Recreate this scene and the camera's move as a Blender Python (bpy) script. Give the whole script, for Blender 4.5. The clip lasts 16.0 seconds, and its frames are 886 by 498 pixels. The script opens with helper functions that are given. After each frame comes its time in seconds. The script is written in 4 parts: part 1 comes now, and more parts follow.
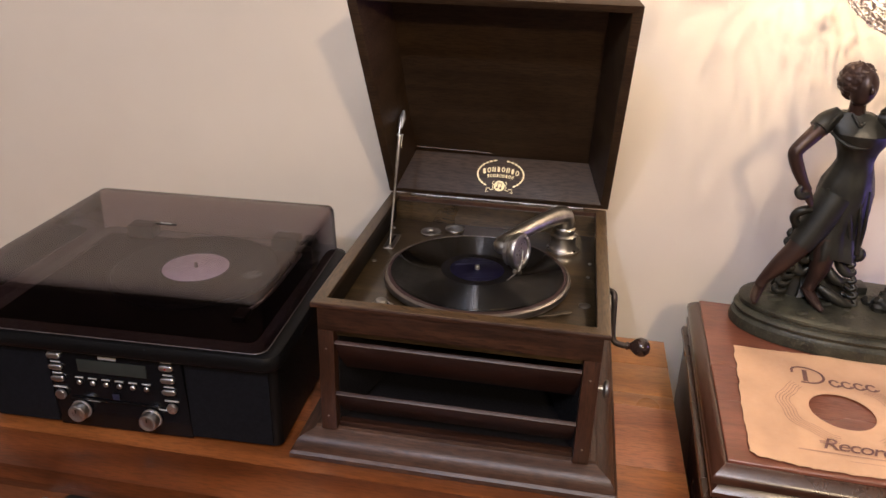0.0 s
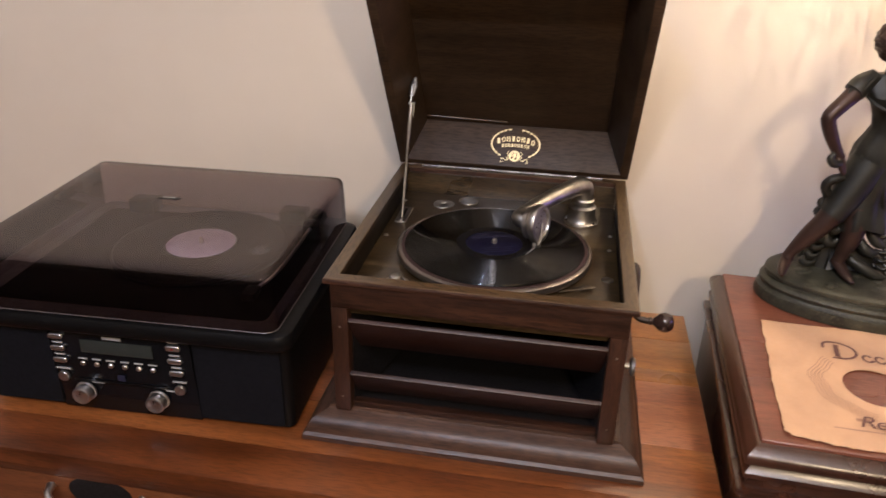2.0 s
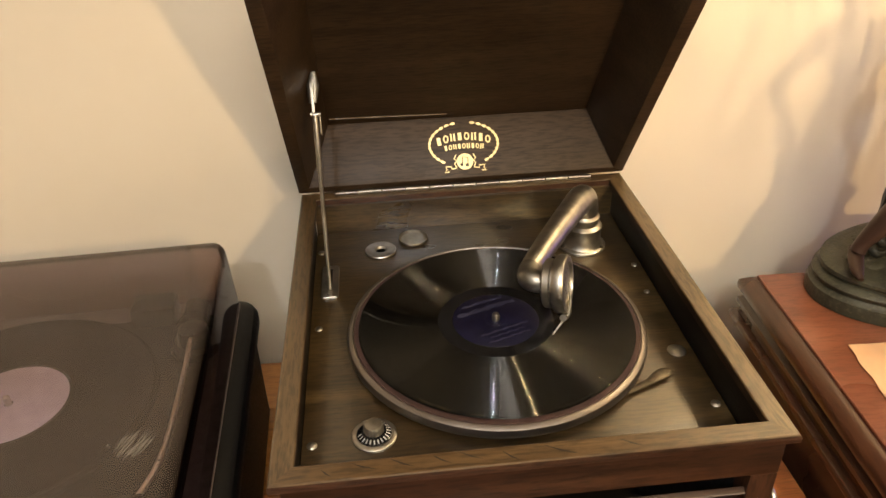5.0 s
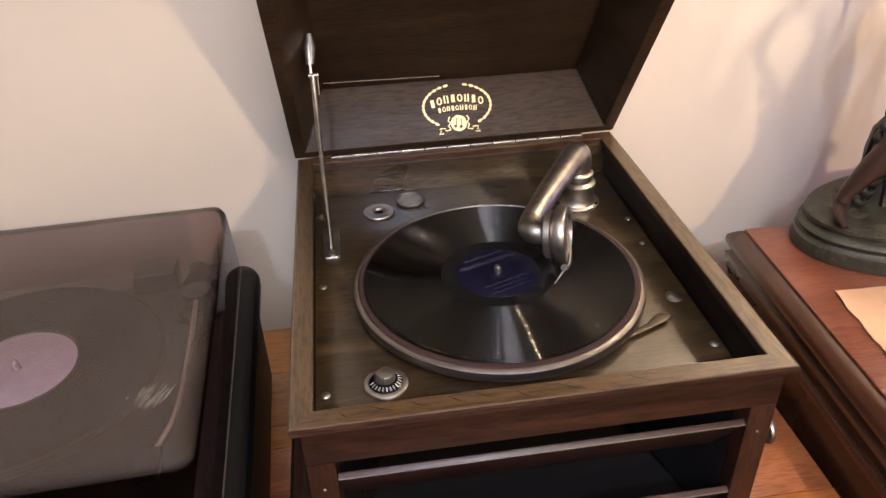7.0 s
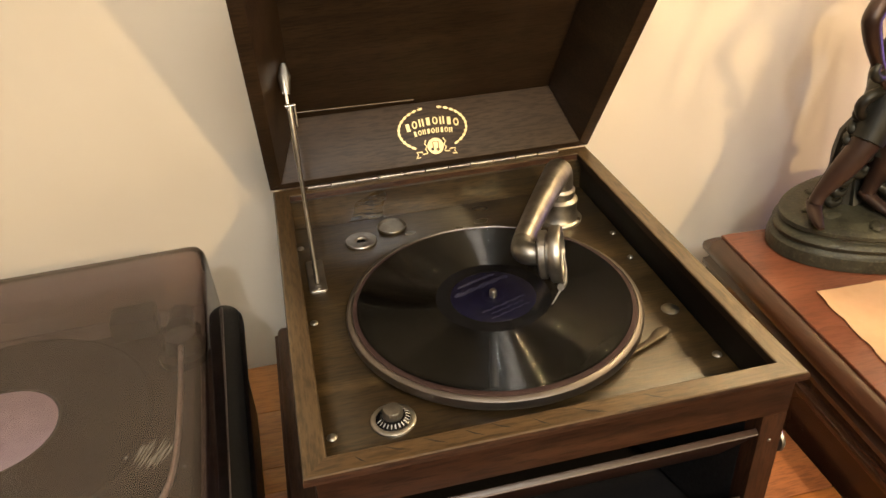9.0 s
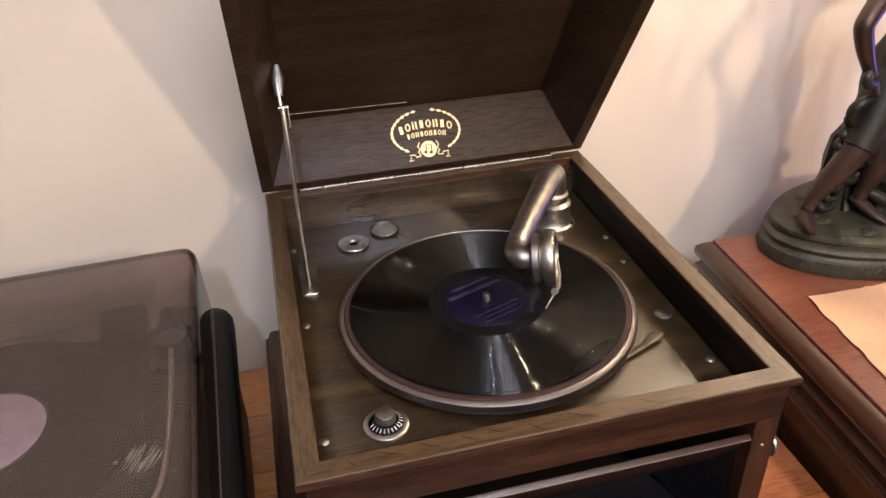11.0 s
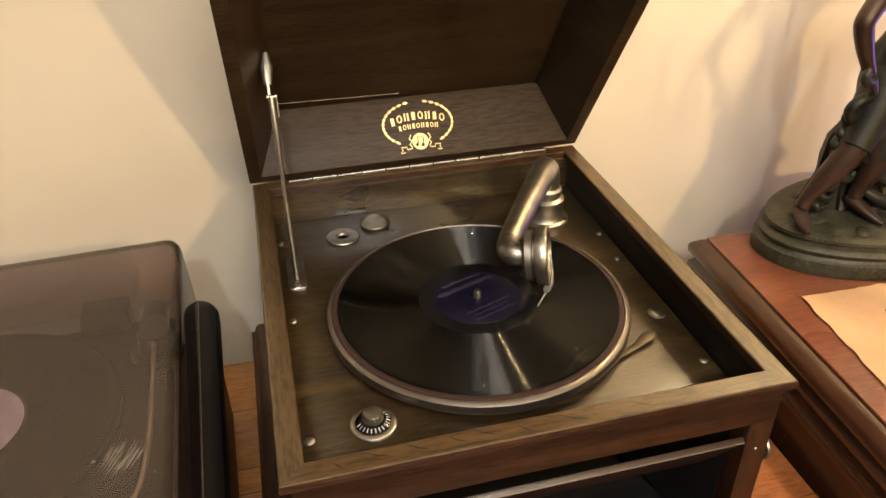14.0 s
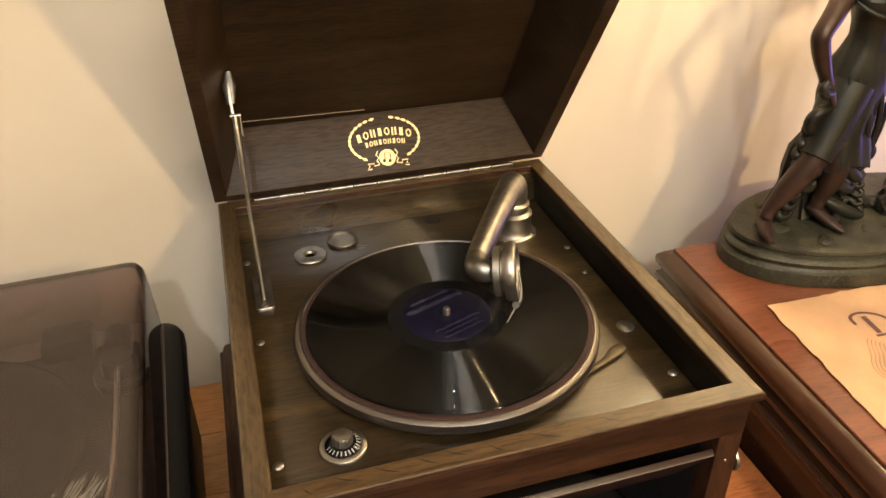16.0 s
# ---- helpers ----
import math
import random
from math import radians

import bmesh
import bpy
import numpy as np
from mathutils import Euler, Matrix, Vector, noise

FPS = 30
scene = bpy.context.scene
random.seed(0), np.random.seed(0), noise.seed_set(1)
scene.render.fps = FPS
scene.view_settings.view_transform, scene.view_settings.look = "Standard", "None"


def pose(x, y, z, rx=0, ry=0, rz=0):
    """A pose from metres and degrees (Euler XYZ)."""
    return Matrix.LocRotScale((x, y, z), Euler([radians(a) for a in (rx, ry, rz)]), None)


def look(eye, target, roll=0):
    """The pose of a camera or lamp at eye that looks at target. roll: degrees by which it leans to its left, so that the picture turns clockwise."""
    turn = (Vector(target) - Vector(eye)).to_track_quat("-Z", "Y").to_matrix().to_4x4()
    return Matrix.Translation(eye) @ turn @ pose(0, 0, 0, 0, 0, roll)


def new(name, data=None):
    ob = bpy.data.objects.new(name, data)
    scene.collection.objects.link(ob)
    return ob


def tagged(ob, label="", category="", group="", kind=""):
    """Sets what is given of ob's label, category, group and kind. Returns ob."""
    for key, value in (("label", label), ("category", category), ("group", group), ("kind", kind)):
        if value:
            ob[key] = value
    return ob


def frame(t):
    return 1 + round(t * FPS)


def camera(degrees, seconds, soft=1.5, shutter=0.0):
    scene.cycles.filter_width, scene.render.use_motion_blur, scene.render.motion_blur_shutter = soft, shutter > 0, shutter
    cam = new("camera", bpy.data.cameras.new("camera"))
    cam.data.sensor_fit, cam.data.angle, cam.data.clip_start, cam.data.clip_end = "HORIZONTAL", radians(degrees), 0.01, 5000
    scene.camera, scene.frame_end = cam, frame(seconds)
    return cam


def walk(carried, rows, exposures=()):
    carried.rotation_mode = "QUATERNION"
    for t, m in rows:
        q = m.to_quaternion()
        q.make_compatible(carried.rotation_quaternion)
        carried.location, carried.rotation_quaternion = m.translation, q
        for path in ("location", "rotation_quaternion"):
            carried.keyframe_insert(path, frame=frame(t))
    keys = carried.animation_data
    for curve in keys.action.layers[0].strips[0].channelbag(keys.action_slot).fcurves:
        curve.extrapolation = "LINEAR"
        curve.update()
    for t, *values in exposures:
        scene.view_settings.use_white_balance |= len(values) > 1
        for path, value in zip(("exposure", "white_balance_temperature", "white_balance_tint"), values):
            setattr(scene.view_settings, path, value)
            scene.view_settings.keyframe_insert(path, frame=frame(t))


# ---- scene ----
cam = camera(61.0, 16.0, shutter=0.5)
EXPOSURE = [
    (0.0, 0.10, 5500, 21),
    (0.5, 0.10, 5500, 21),
    (1.0, 0.13, 6500, 10),
    (1.5, 0.15, 6500, 10),
    (2.0, 0.13, 5500, 21),
    (2.5, 0.25, 5900, 14),
    (3.0, 0.35, 6500, 10),
    (3.5, 0.37, 5900, 14),
    (4.0, 0.44, 5900, 14),
    (5.2, 0.47, 6800, 9),
    (6.5, 0.50, 6800, 9),
    (7.0, 0.50, 5500, 21),
    (7.5, 0.50, 6800, 9),
    (8.0, 0.50, 5500, 21),
    (8.5, 0.50, 6800, 9),
    (9.8, 0.50, 6800, 9),
    (10.8, 0.50, 5900, 14),
    (11.0, 0.50, 5500, 21),
    (11.5, 0.47, 6800, 9),
    (12.0, 0.44, 5500, 21),
    (12.5, 0.50, 6800, 9),
    (16.0, 0.50, 6800, 9),
]
PATH = [
    (0, (0.118, -0.997, 1.49), (-0.189, 0.805, 0.679), 1.7),
    (0.5, (0.121, -0.985, 1.488), (-0.179, 0.81, 0.66), 1.8),
    (1, (0.126, -0.981, 1.484), (-0.171, 0.811, 0.647), 1.8),
    (1.5, (0.125, -0.972, 1.476), (-0.171, 0.814, 0.625), 1.9),
    (2, (0.089, -0.961, 1.471), (-0.211, 0.812, 0.596), 1.3),
    (2.5, (0.034, -0.945, 1.457), (-0.294, 0.813, 0.561), -0.4),
    (3, (0.015, -0.816, 1.467), (-0.326, 0.93, 0.553), -2.3),
    (3.5, (0.013, -0.655, 1.45), (-0.222, 1.092, 0.505), -2.1),
    (4, (-0.053, -0.559, 1.438), (-0.061, 1.166, 0.426), -1.6),
    (4.2, (-0.068, -0.532, 1.438), (0.0, 1.178, 0.404), -2.9),
    (6.3, (-0.108, -0.589, 1.432), (0.106, 1.087, 0.362), -0.0),
    (6.5, (-0.11, -0.585, 1.427), (0.104, 1.084, 0.345), -0.1),
    (7, (-0.123, -0.573, 1.422), (0.085, 1.091, 0.332), -2.1),
    (7.5, (-0.137, -0.57, 1.429), (0.075, 1.116, 0.374), -4.3),
    (8, (-0.156, -0.562, 1.425), (0.098, 1.122, 0.375), -4.3),
    (8.5, (-0.161, -0.553, 1.423), (0.153, 1.117, 0.369), -3.8),
    (8.7, (-0.16, -0.55, 1.424), (0.175, 1.113, 0.365), -3.5),
    (11, (-0.163, -0.545, 1.423), (0.213, 1.113, 0.37), -2.3),
    (11.5, (-0.153, -0.54, 1.423), (0.262, 1.113, 0.377), -2.1),
    (12, (-0.148, -0.533, 1.421), (0.307, 1.105, 0.368), -1.3),
    (12.5, (-0.159, -0.53, 1.425), (0.271, 1.114, 0.37), -0.7),
    (13, (-0.157, -0.528, 1.423), (0.243, 1.12, 0.363), -1.2),
    (13.5, (-0.159, -0.532, 1.42), (0.236, 1.113, 0.353), -1.2),
    (14, (-0.16, -0.531, 1.419), (0.237, 1.108, 0.345), -1.1),
    (14.5, (-0.166, -0.525, 1.417), (0.236, 1.109, 0.337), -1.0),
    (15, (-0.163, -0.525, 1.418), (0.254, 1.108, 0.34), -1.2),
    (15.5, (-0.162, -0.526, 1.42), (0.285, 1.107, 0.354), -1.0),
    (16, (-0.155, -0.526, 1.423), (0.318, 1.107, 0.37), -0.8),
]
walk(cam, [(t, look(eye, target, roll)) for t, eye, target, roll in PATH], EXPOSURE)

# ---- light ----
world = bpy.data.worlds.new("room_dark")
world.use_nodes = True
world.node_tree.nodes["Background"].inputs[0].default_value = (0.9, 0.8, 0.7, 1)
world.node_tree.nodes["Background"].inputs[1].default_value = 0.02
scene.world = world


def point_lamp(name, loc, watts, colour, radius):
    d = bpy.data.lights.new(name, "POINT")
    d.energy, d.color, d.shadow_soft_size = watts, colour, radius
    ob = new(name, d)
    ob.location = loc
    return ob


# room lamp, added broad overhead fill, cool corner lamp, colour-changing lamp standing off to the side
point_lamp("room_light", (0.66, -1.75, 2.03), 54, (1.0, 0.72, 0.35), 0.040)
point_lamp("ceiling_light", (0.10, -1.75, 2.72), 52, (1.0, 0.92, 0.82), 0.26)
point_lamp("corner_light", (-0.36, -1.90, 2.62), 42, (0.80, 0.89, 1.0), 0.024)
point_lamp("mood_light", (1.02, 0.06, 1.04), 1.8, (0.36, 0.24, 1.0), 0.05)


# ---- materials ----
def nodes_of(name):
    m = bpy.data.materials.new(name)
    m.use_nodes = True
    nt = m.node_tree
    return m, nt, nt.nodes["Principled BSDF"]


def ramp(nt, fac, stops):
    r = nt.nodes.new("ShaderNodeValToRGB")
    while len(r.color_ramp.elements) < len(stops):
        r.color_ramp.elements.new(0.5)
    for e, (p, c) in zip(r.color_ramp.elements, stops):
        e.position, e.color = p, (*c, 1)
    nt.links.new(fac, r.inputs[0])
    return r.outputs[0]


def coords(nt, scale, space="Object", shift=None):
    tc = nt.nodes.new("ShaderNodeTexCoord")
    mp = nt.nodes.new("ShaderNodeMapping")
    mp.inputs["Scale"].default_value = scale
    nt.links.new(tc.outputs[space], mp.inputs[0])
    if shift is not None:
        oi = nt.nodes.new("ShaderNodeObjectInfo")
        mu = nt.nodes.new("ShaderNodeMath")
        mu.operation = "MULTIPLY"
        mu.inputs[1].default_value = shift
        nt.links.new(oi.outputs["Random"], mu.inputs[0])
        nt.links.new(mu.outputs[0], mp.inputs["Location"])
    return mp.outputs[0]


def noise_tex(nt, vec, scale, detail=4, rough=0.55, dist=0.0):
    n = nt.nodes.new("ShaderNodeTexNoise")
    n.inputs["Scale"].default_value, n.inputs["Detail"].default_value = scale, detail
    n.inputs["Roughness"].default_value, n.inputs["Distortion"].default_value = rough, dist
    nt.links.new(vec, n.inputs["Vector"])
    return n.outputs[0]


def mix_rgb(nt, kind, fac, a, b):
    m = nt.nodes.new("ShaderNodeMix")
    m.data_type, m.blend_type = "RGBA", kind
    if isinstance(fac, float):
        m.inputs[0].default_value = fac
    else:
        nt.links.new(fac, m.inputs[0])
    for k, v in ((6, a), (7, b)):
        if isinstance(v, tuple):
            m.inputs[k].default_value = (*v, 1)
        else:
            nt.links.new(v, m.inputs[k])
    return m.outputs[2]


def bump(nt, bsdf, height, strength, dist=0.001):
    b = nt.nodes.new("ShaderNodeBump")
    b.inputs["Strength"].default_value, b.inputs["Distance"].default_value = strength, dist
    nt.links.new(height, b.inputs["Height"])
    nt.links.new(b.outputs[0], bsdf.inputs["Normal"])


def wood(name, dark, mid, light, axis="X", rough=0.38, coat=0.25, grain=1.0, figure=3.0, vary=0.5, pore=0.8, piece=0.4, spec=0.5):
    m, nt, b = nodes_of(name)
    along = {"X": (0.07, 1, 1), "Y": (1, 0.07, 1), "Z": (1, 1, 0.07)}[axis]
    v = coords(nt, along, shift=3.0)
    big = noise_tex(nt, v, 9 * figure, 5, 0.6, 1.4)
    fine = noise_tex(nt, coords(nt, tuple(0.13 if q < 1 else 1 for q in along), shift=3.0), 430 * grain, 3, 0.6)
    stain = noise_tex(nt, coords(nt, (1, 1, 1), shift=2.0), 5, 3)
    c = ramp(nt, big, [(0.28, dark), (0.5, mid), (0.74, light)])
    pores = ramp(nt, fine, [(0.38, (0.35, 0.33, 0.3)), (0.55, (1, 1, 1))])
    c = mix_rgb(nt, "MULTIPLY", pore, c, pores)
    c = mix_rgb(nt, "MULTIPLY", vary, c, ramp(nt, stain, [(0.3, (0.55, 0.5, 0.48)), (0.7, (1.25, 1.2, 1.15))]))
    oi = nt.nodes.new("ShaderNodeObjectInfo")
    c = mix_rgb(nt, "MULTIPLY", piece, c, ramp(nt, oi.outputs["Random"], [(0, (0.62, 0.55, 0.5)), (1, (1.3, 1.25, 1.2))]))
    nt.links.new(c, b.inputs["Base Color"])
    nt.links.new(ramp(nt, stain, [(0.3, (rough * 0.8,) * 3), (0.7, (rough * 1.35,) * 3)]), b.inputs["Roughness"])
    b.inputs["Specular IOR Level"].default_value = spec
    b.inputs["Coat Weight"].default_value, b.inputs["Coat Roughness"].default_value = coat, 0.22
    bump(nt, b, fine, 0.35, 0.0006)
    return m


def plain(name, colour, rough=0.4, metal=0.0, vary=0.18, scale=40, bumps=0.08, coat=0.0, spec=0.5, worn=None):
    m, nt, b = nodes_of(name)
    v = coords(nt, (1, 1, 1))
    n1, n2 = noise_tex(nt, v, scale, 4), noise_tex(nt, v, scale * 7, 3)
    c = ramp(nt, n1, [(0.3, tuple(x * (1 - vary) for x in colour)), (0.7, tuple(min(1, x * (1 + vary)) for x in colour))])
    if worn:
        c = mix_rgb(nt, "MIX", ramp(nt, n2, [(0.52, (0, 0, 0)), (0.7, (1, 1, 1))]), c, worn)
    nt.links.new(c, b.inputs["Base Color"])
    nt.links.new(ramp(nt, n2, [(0.3, (rough * 0.8,) * 3), (0.7, (min(1, rough * 1.25),) * 3)]), b.inputs["Roughness"])
    b.inputs["Metallic"].default_value, b.inputs["Coat Weight"].default_value = metal, coat
    b.inputs["Specular IOR Level"].default_value = spec
    if bumps:
        bump(nt, b, n2, bumps, 0.0008)
    return m


def vinyl(name, colour, rough=0.17, steep=1.55):
    """Pressed grooves: facets that lean outwards and inwards by turns, far finer than can be told apart."""
    m, nt, b = nodes_of(name)

    def math_node(op, a, v=None):
        n = nt.nodes.new("ShaderNodeMath")
        n.operation = op
        nt.links.new(a, n.inputs[0])
        if v is not None:
            n.inputs[1].default_value = v
        return n.outputs[0]

    def vec_node(op, a, v=None):
        n = nt.nodes.new("ShaderNodeVectorMath")
        n.operation = op
        nt.links.new(a, n.inputs[0])
        if v is not None:
            n.inputs[1].default_value = v
        return n

    tc = nt.nodes.new("ShaderNodeTexCoord")
    flat = vec_node("MULTIPLY", tc.outputs["Object"], (1, 1, 0)).outputs[0]
    r = vec_node("LENGTH", flat).outputs["Value"]
    out = vec_node("NORMALIZE", flat).outputs[0]
    saw = math_node("FRACT", math_node("MULTIPLY", r, 9000.0))
    lean = math_node("MULTIPLY", math_node("SUBTRACT", saw, 0.5), 2 * steep)
    sc = nt.nodes.new("ShaderNodeVectorMath")
    sc.operation = "SCALE"
    nt.links.new(out, sc.inputs[0])
    nt.links.new(lean, sc.inputs["Scale"])
    up = vec_node("ADD", sc.outputs[0], (0, 0, 1)).outputs[0]
    wt = nt.nodes.new("ShaderNodeVectorTransform")
    wt.vector_type, wt.convert_from, wt.convert_to = "NORMAL", "OBJECT", "WORLD"
    nt.links.new(up, wt.inputs[0])
    nt.links.new(wt.outputs[0], b.inputs["Normal"])
    band = nt.nodes.new("ShaderNodeTexNoise")
    band.noise_dimensions = "1D"
    band.inputs["Scale"].default_value, band.inputs["Detail"].default_value = 420.0, 5
    nt.links.new(r, band.inputs["W"])
    b.inputs["Base Color"].default_value = (*colour, 1)
    nt.links.new(ramp(nt, band.outputs[0], [(0.3, (rough * 0.7,) * 3), (0.7, (rough * 1.5,) * 3)]), b.inputs["Roughness"])
    b.inputs["Specular IOR Level"].default_value = 0.5
    return m


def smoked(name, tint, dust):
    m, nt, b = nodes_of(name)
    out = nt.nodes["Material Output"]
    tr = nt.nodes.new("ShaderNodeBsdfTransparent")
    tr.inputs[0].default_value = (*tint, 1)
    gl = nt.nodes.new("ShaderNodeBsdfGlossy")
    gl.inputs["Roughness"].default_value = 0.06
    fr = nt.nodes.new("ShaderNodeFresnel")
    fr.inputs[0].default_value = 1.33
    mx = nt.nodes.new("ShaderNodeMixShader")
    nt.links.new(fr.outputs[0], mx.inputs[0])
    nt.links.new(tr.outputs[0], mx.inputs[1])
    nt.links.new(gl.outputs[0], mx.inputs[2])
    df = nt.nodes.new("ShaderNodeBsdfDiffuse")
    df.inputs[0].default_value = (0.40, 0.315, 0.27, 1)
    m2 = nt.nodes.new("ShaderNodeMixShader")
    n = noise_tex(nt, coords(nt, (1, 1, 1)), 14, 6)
    # film on upward faces only: settled dust plus haze replacing lost reflection
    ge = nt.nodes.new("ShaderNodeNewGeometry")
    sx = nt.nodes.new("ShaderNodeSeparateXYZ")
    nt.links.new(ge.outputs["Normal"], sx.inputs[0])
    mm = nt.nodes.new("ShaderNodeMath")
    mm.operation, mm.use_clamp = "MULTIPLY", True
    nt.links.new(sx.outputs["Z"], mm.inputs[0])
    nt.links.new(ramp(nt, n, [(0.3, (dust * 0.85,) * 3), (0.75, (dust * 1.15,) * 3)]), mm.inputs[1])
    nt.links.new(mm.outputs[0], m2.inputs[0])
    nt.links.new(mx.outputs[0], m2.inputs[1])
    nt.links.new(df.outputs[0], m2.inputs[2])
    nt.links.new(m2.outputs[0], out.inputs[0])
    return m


M = {}
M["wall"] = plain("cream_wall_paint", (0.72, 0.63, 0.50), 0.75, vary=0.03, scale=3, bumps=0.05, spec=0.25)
# tones of the three unseen surfaces are chosen for the light they bounce
M["wall_far"] = plain("unseen_wall_taupe", (0.42, 0.36, 0.29), 0.8, vary=0.04, scale=3, bumps=0.05, spec=0.25)
M["ceiling"] = plain("unseen_ceiling_white", (0.74, 0.70, 0.63), 0.85, vary=0.03, scale=3, bumps=0.03)
M["floor"] = wood("unseen_floor_brown", (0.045, 0.024, 0.014), (0.08, 0.043, 0.024), (0.12, 0.068, 0.04), "Y", 0.4)
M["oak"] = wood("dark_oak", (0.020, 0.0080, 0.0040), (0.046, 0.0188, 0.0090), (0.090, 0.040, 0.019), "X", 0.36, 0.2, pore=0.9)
# long-grain oak set darker than the other oak, shade included
M["oak_y"] = wood("shaded_oak_long", (0.011, 0.0055, 0.003), (0.025, 0.0125, 0.0065), (0.050, 0.026, 0.013), "Y", 0.4, 0.12, spec=0.35)
M["oak_z"] = wood("dark_oak_upright", (0.024, 0.0095, 0.0045), (0.050, 0.020, 0.0095), (0.088, 0.037, 0.018), "Z", 0.36, 0.2)
# pale rim tone: wear together with the light on the top
M["rim"] = wood("worn_lit_oak_edge", (0.050, 0.028, 0.012), (0.095, 0.057, 0.025), (0.16, 0.102, 0.048), "X", 0.34, 0.3, vary=0.4, piece=0.0)
M["rim_y"] = wood("worn_lit_oak_edge_long", (0.046, 0.028, 0.012), (0.090, 0.057, 0.026), (0.150, 0.100, 0.049), "Y", 0.32, 0.4, vary=0.4, piece=0.0)
M["board"] = wood("motor_board_oak", (0.018, 0.0110, 0.0045), (0.050, 0.0320, 0.0125), (0.118, 0.078, 0.031), "X", 0.33, 0.55, vary=0.5, pore=0.9, piece=0.0, spec=0.6)
M["lid_in"] = wood("lid_inside_oak", (0.033, 0.0190, 0.0092), (0.056, 0.0325, 0.0155), (0.083, 0.050, 0.0245), "X", 0.42, 0.05, figure=1.6, vary=0.45, pore=0.6, piece=0.0, spec=0.33)
M["lid_strip"] = wood("lid_back_oak", (0.036, 0.0205, 0.0105), (0.052, 0.0310, 0.0160), (0.078, 0.047, 0.025), "X", 0.46, 0.02, figure=1.6, vary=0.4, pore=0.7, piece=0.0, spec=0.22)
M["base_oak"] = wood("dusty_base_oak", (0.040, 0.018, 0.0095), (0.070, 0.034, 0.0185), (0.115, 0.060, 0.035), "X", 0.48, 0.08, piece=0.1)
M["base_oak_y"] = wood("dusty_base_oak_long", (0.040, 0.018, 0.0095), (0.070, 0.034, 0.0185), (0.115, 0.060, 0.035), "Y", 0.48, 0.08, piece=0.1)
# red-brown louvre oak, a copy of the box oak with shade mixed in
M["oak_shade"] = wood("shaded_louvre_oak", (0.018, 0.0070, 0.0050), (0.034, 0.0130, 0.0085), (0.052, 0.021, 0.013), "X", 0.42, 0.1, pore=0.7)
M["worn_pale"] = plain("pale_edge_strip", (0.115, 0.085, 0.07), 0.5, vary=0.4, scale=70)
# near-black oak puts the shade inside the well into the colour
M["well"] = wood("shaded_well_oak", (0.0035, 0.0026, 0.0020), (0.0060, 0.0044, 0.0032), (0.010, 0.0072, 0.005), "Y", 0.45, 0.1, spec=0.3)
# near-black colour puts the dark of the horn cavity and other recesses into the material
M["horn"] = plain("recess_black", (0.006, 0.005, 0.005), 0.5)
M["sheesham"] = wood("orange_rosewood", (0.100, 0.029, 0.007), (0.230, 0.074, 0.016), (0.36, 0.132, 0.033), "X", 0.32, 0.35, figure=1.3, vary=0.6, pore=0.5, piece=0.3)
M["sheesham_red"] = wood("red_brown_rosewood", (0.150, 0.048, 0.017), (0.310, 0.108, 0.038), (0.42, 0.170, 0.062), "X", 0.32, 0.35, figure=1.5, vary=0.6, pore=0.55, piece=0.2)
M["sheesham_gold"] = wood("golden_rosewood", (0.21, 0.078, 0.016), (0.35, 0.145, 0.030), (0.46, 0.215, 0.052), "X", 0.32, 0.35, figure=1.3, vary=0.5, pore=0.45, piece=0.2)
# front plank: rosewood darkened to include the shade at the front
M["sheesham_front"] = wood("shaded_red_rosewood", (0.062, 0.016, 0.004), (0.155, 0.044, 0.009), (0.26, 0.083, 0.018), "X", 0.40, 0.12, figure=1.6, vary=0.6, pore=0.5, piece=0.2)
# darker copy of the rosewood, shade on the fronts put into its colour
M["sheesham_dark"] = wood("shaded_rosewood_front", (0.060, 0.018, 0.006), (0.125, 0.040, 0.012), (0.19, 0.070, 0.021), "X", 0.36, 0.25, figure=1.3, pore=0.4)
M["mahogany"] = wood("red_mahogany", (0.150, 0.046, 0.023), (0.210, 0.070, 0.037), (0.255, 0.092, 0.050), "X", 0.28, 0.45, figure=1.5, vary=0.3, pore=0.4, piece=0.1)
# one tone for moulded edge and body, darker than the top panel
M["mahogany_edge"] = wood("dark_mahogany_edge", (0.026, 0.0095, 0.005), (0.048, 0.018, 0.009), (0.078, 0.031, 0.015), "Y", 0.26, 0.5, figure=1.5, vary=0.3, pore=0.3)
M["nickel"] = plain("worn_nickel", (0.43, 0.405, 0.36), 0.38, 1.0, 0.32, 55, 0.05)
M["platter"] = plain("tarnished_platter_nickel", (0.23, 0.205, 0.19), 0.40, 1.0, 0.15, 12, 0.0)
M["nickel_dull"] = plain("dull_nickel", (0.33, 0.31, 0.27), 0.42, 1.0, 0.32, 60, 0.06)
M["lever"] = plain("tarnished_lever_nickel", (0.11, 0.090, 0.066), 0.5, 0.9, 0.3, 60, 0.05)
M["knob"] = plain("polished_dark_knob", (0.030, 0.016, 0.012), 0.16, vary=0.3, scale=60, bumps=0.0, coat=0.6)
M["bright"] = plain("silver_knob_metal", (0.62, 0.61, 0.60), 0.32, 1.0, 0.05, 90, 0.01)
M["iron"] = plain("dark_iron", (0.065, 0.052, 0.045), 0.42, 0.8, 0.25, 60, 0.1)
M["vinyl"] = vinyl("black_shellac", (0.0012, 0.0014, 0.0015), 0.050)
M["deadwax"] = plain("black_shellac_smooth", (0.008, 0.008, 0.009), 0.16, bumps=0.0)
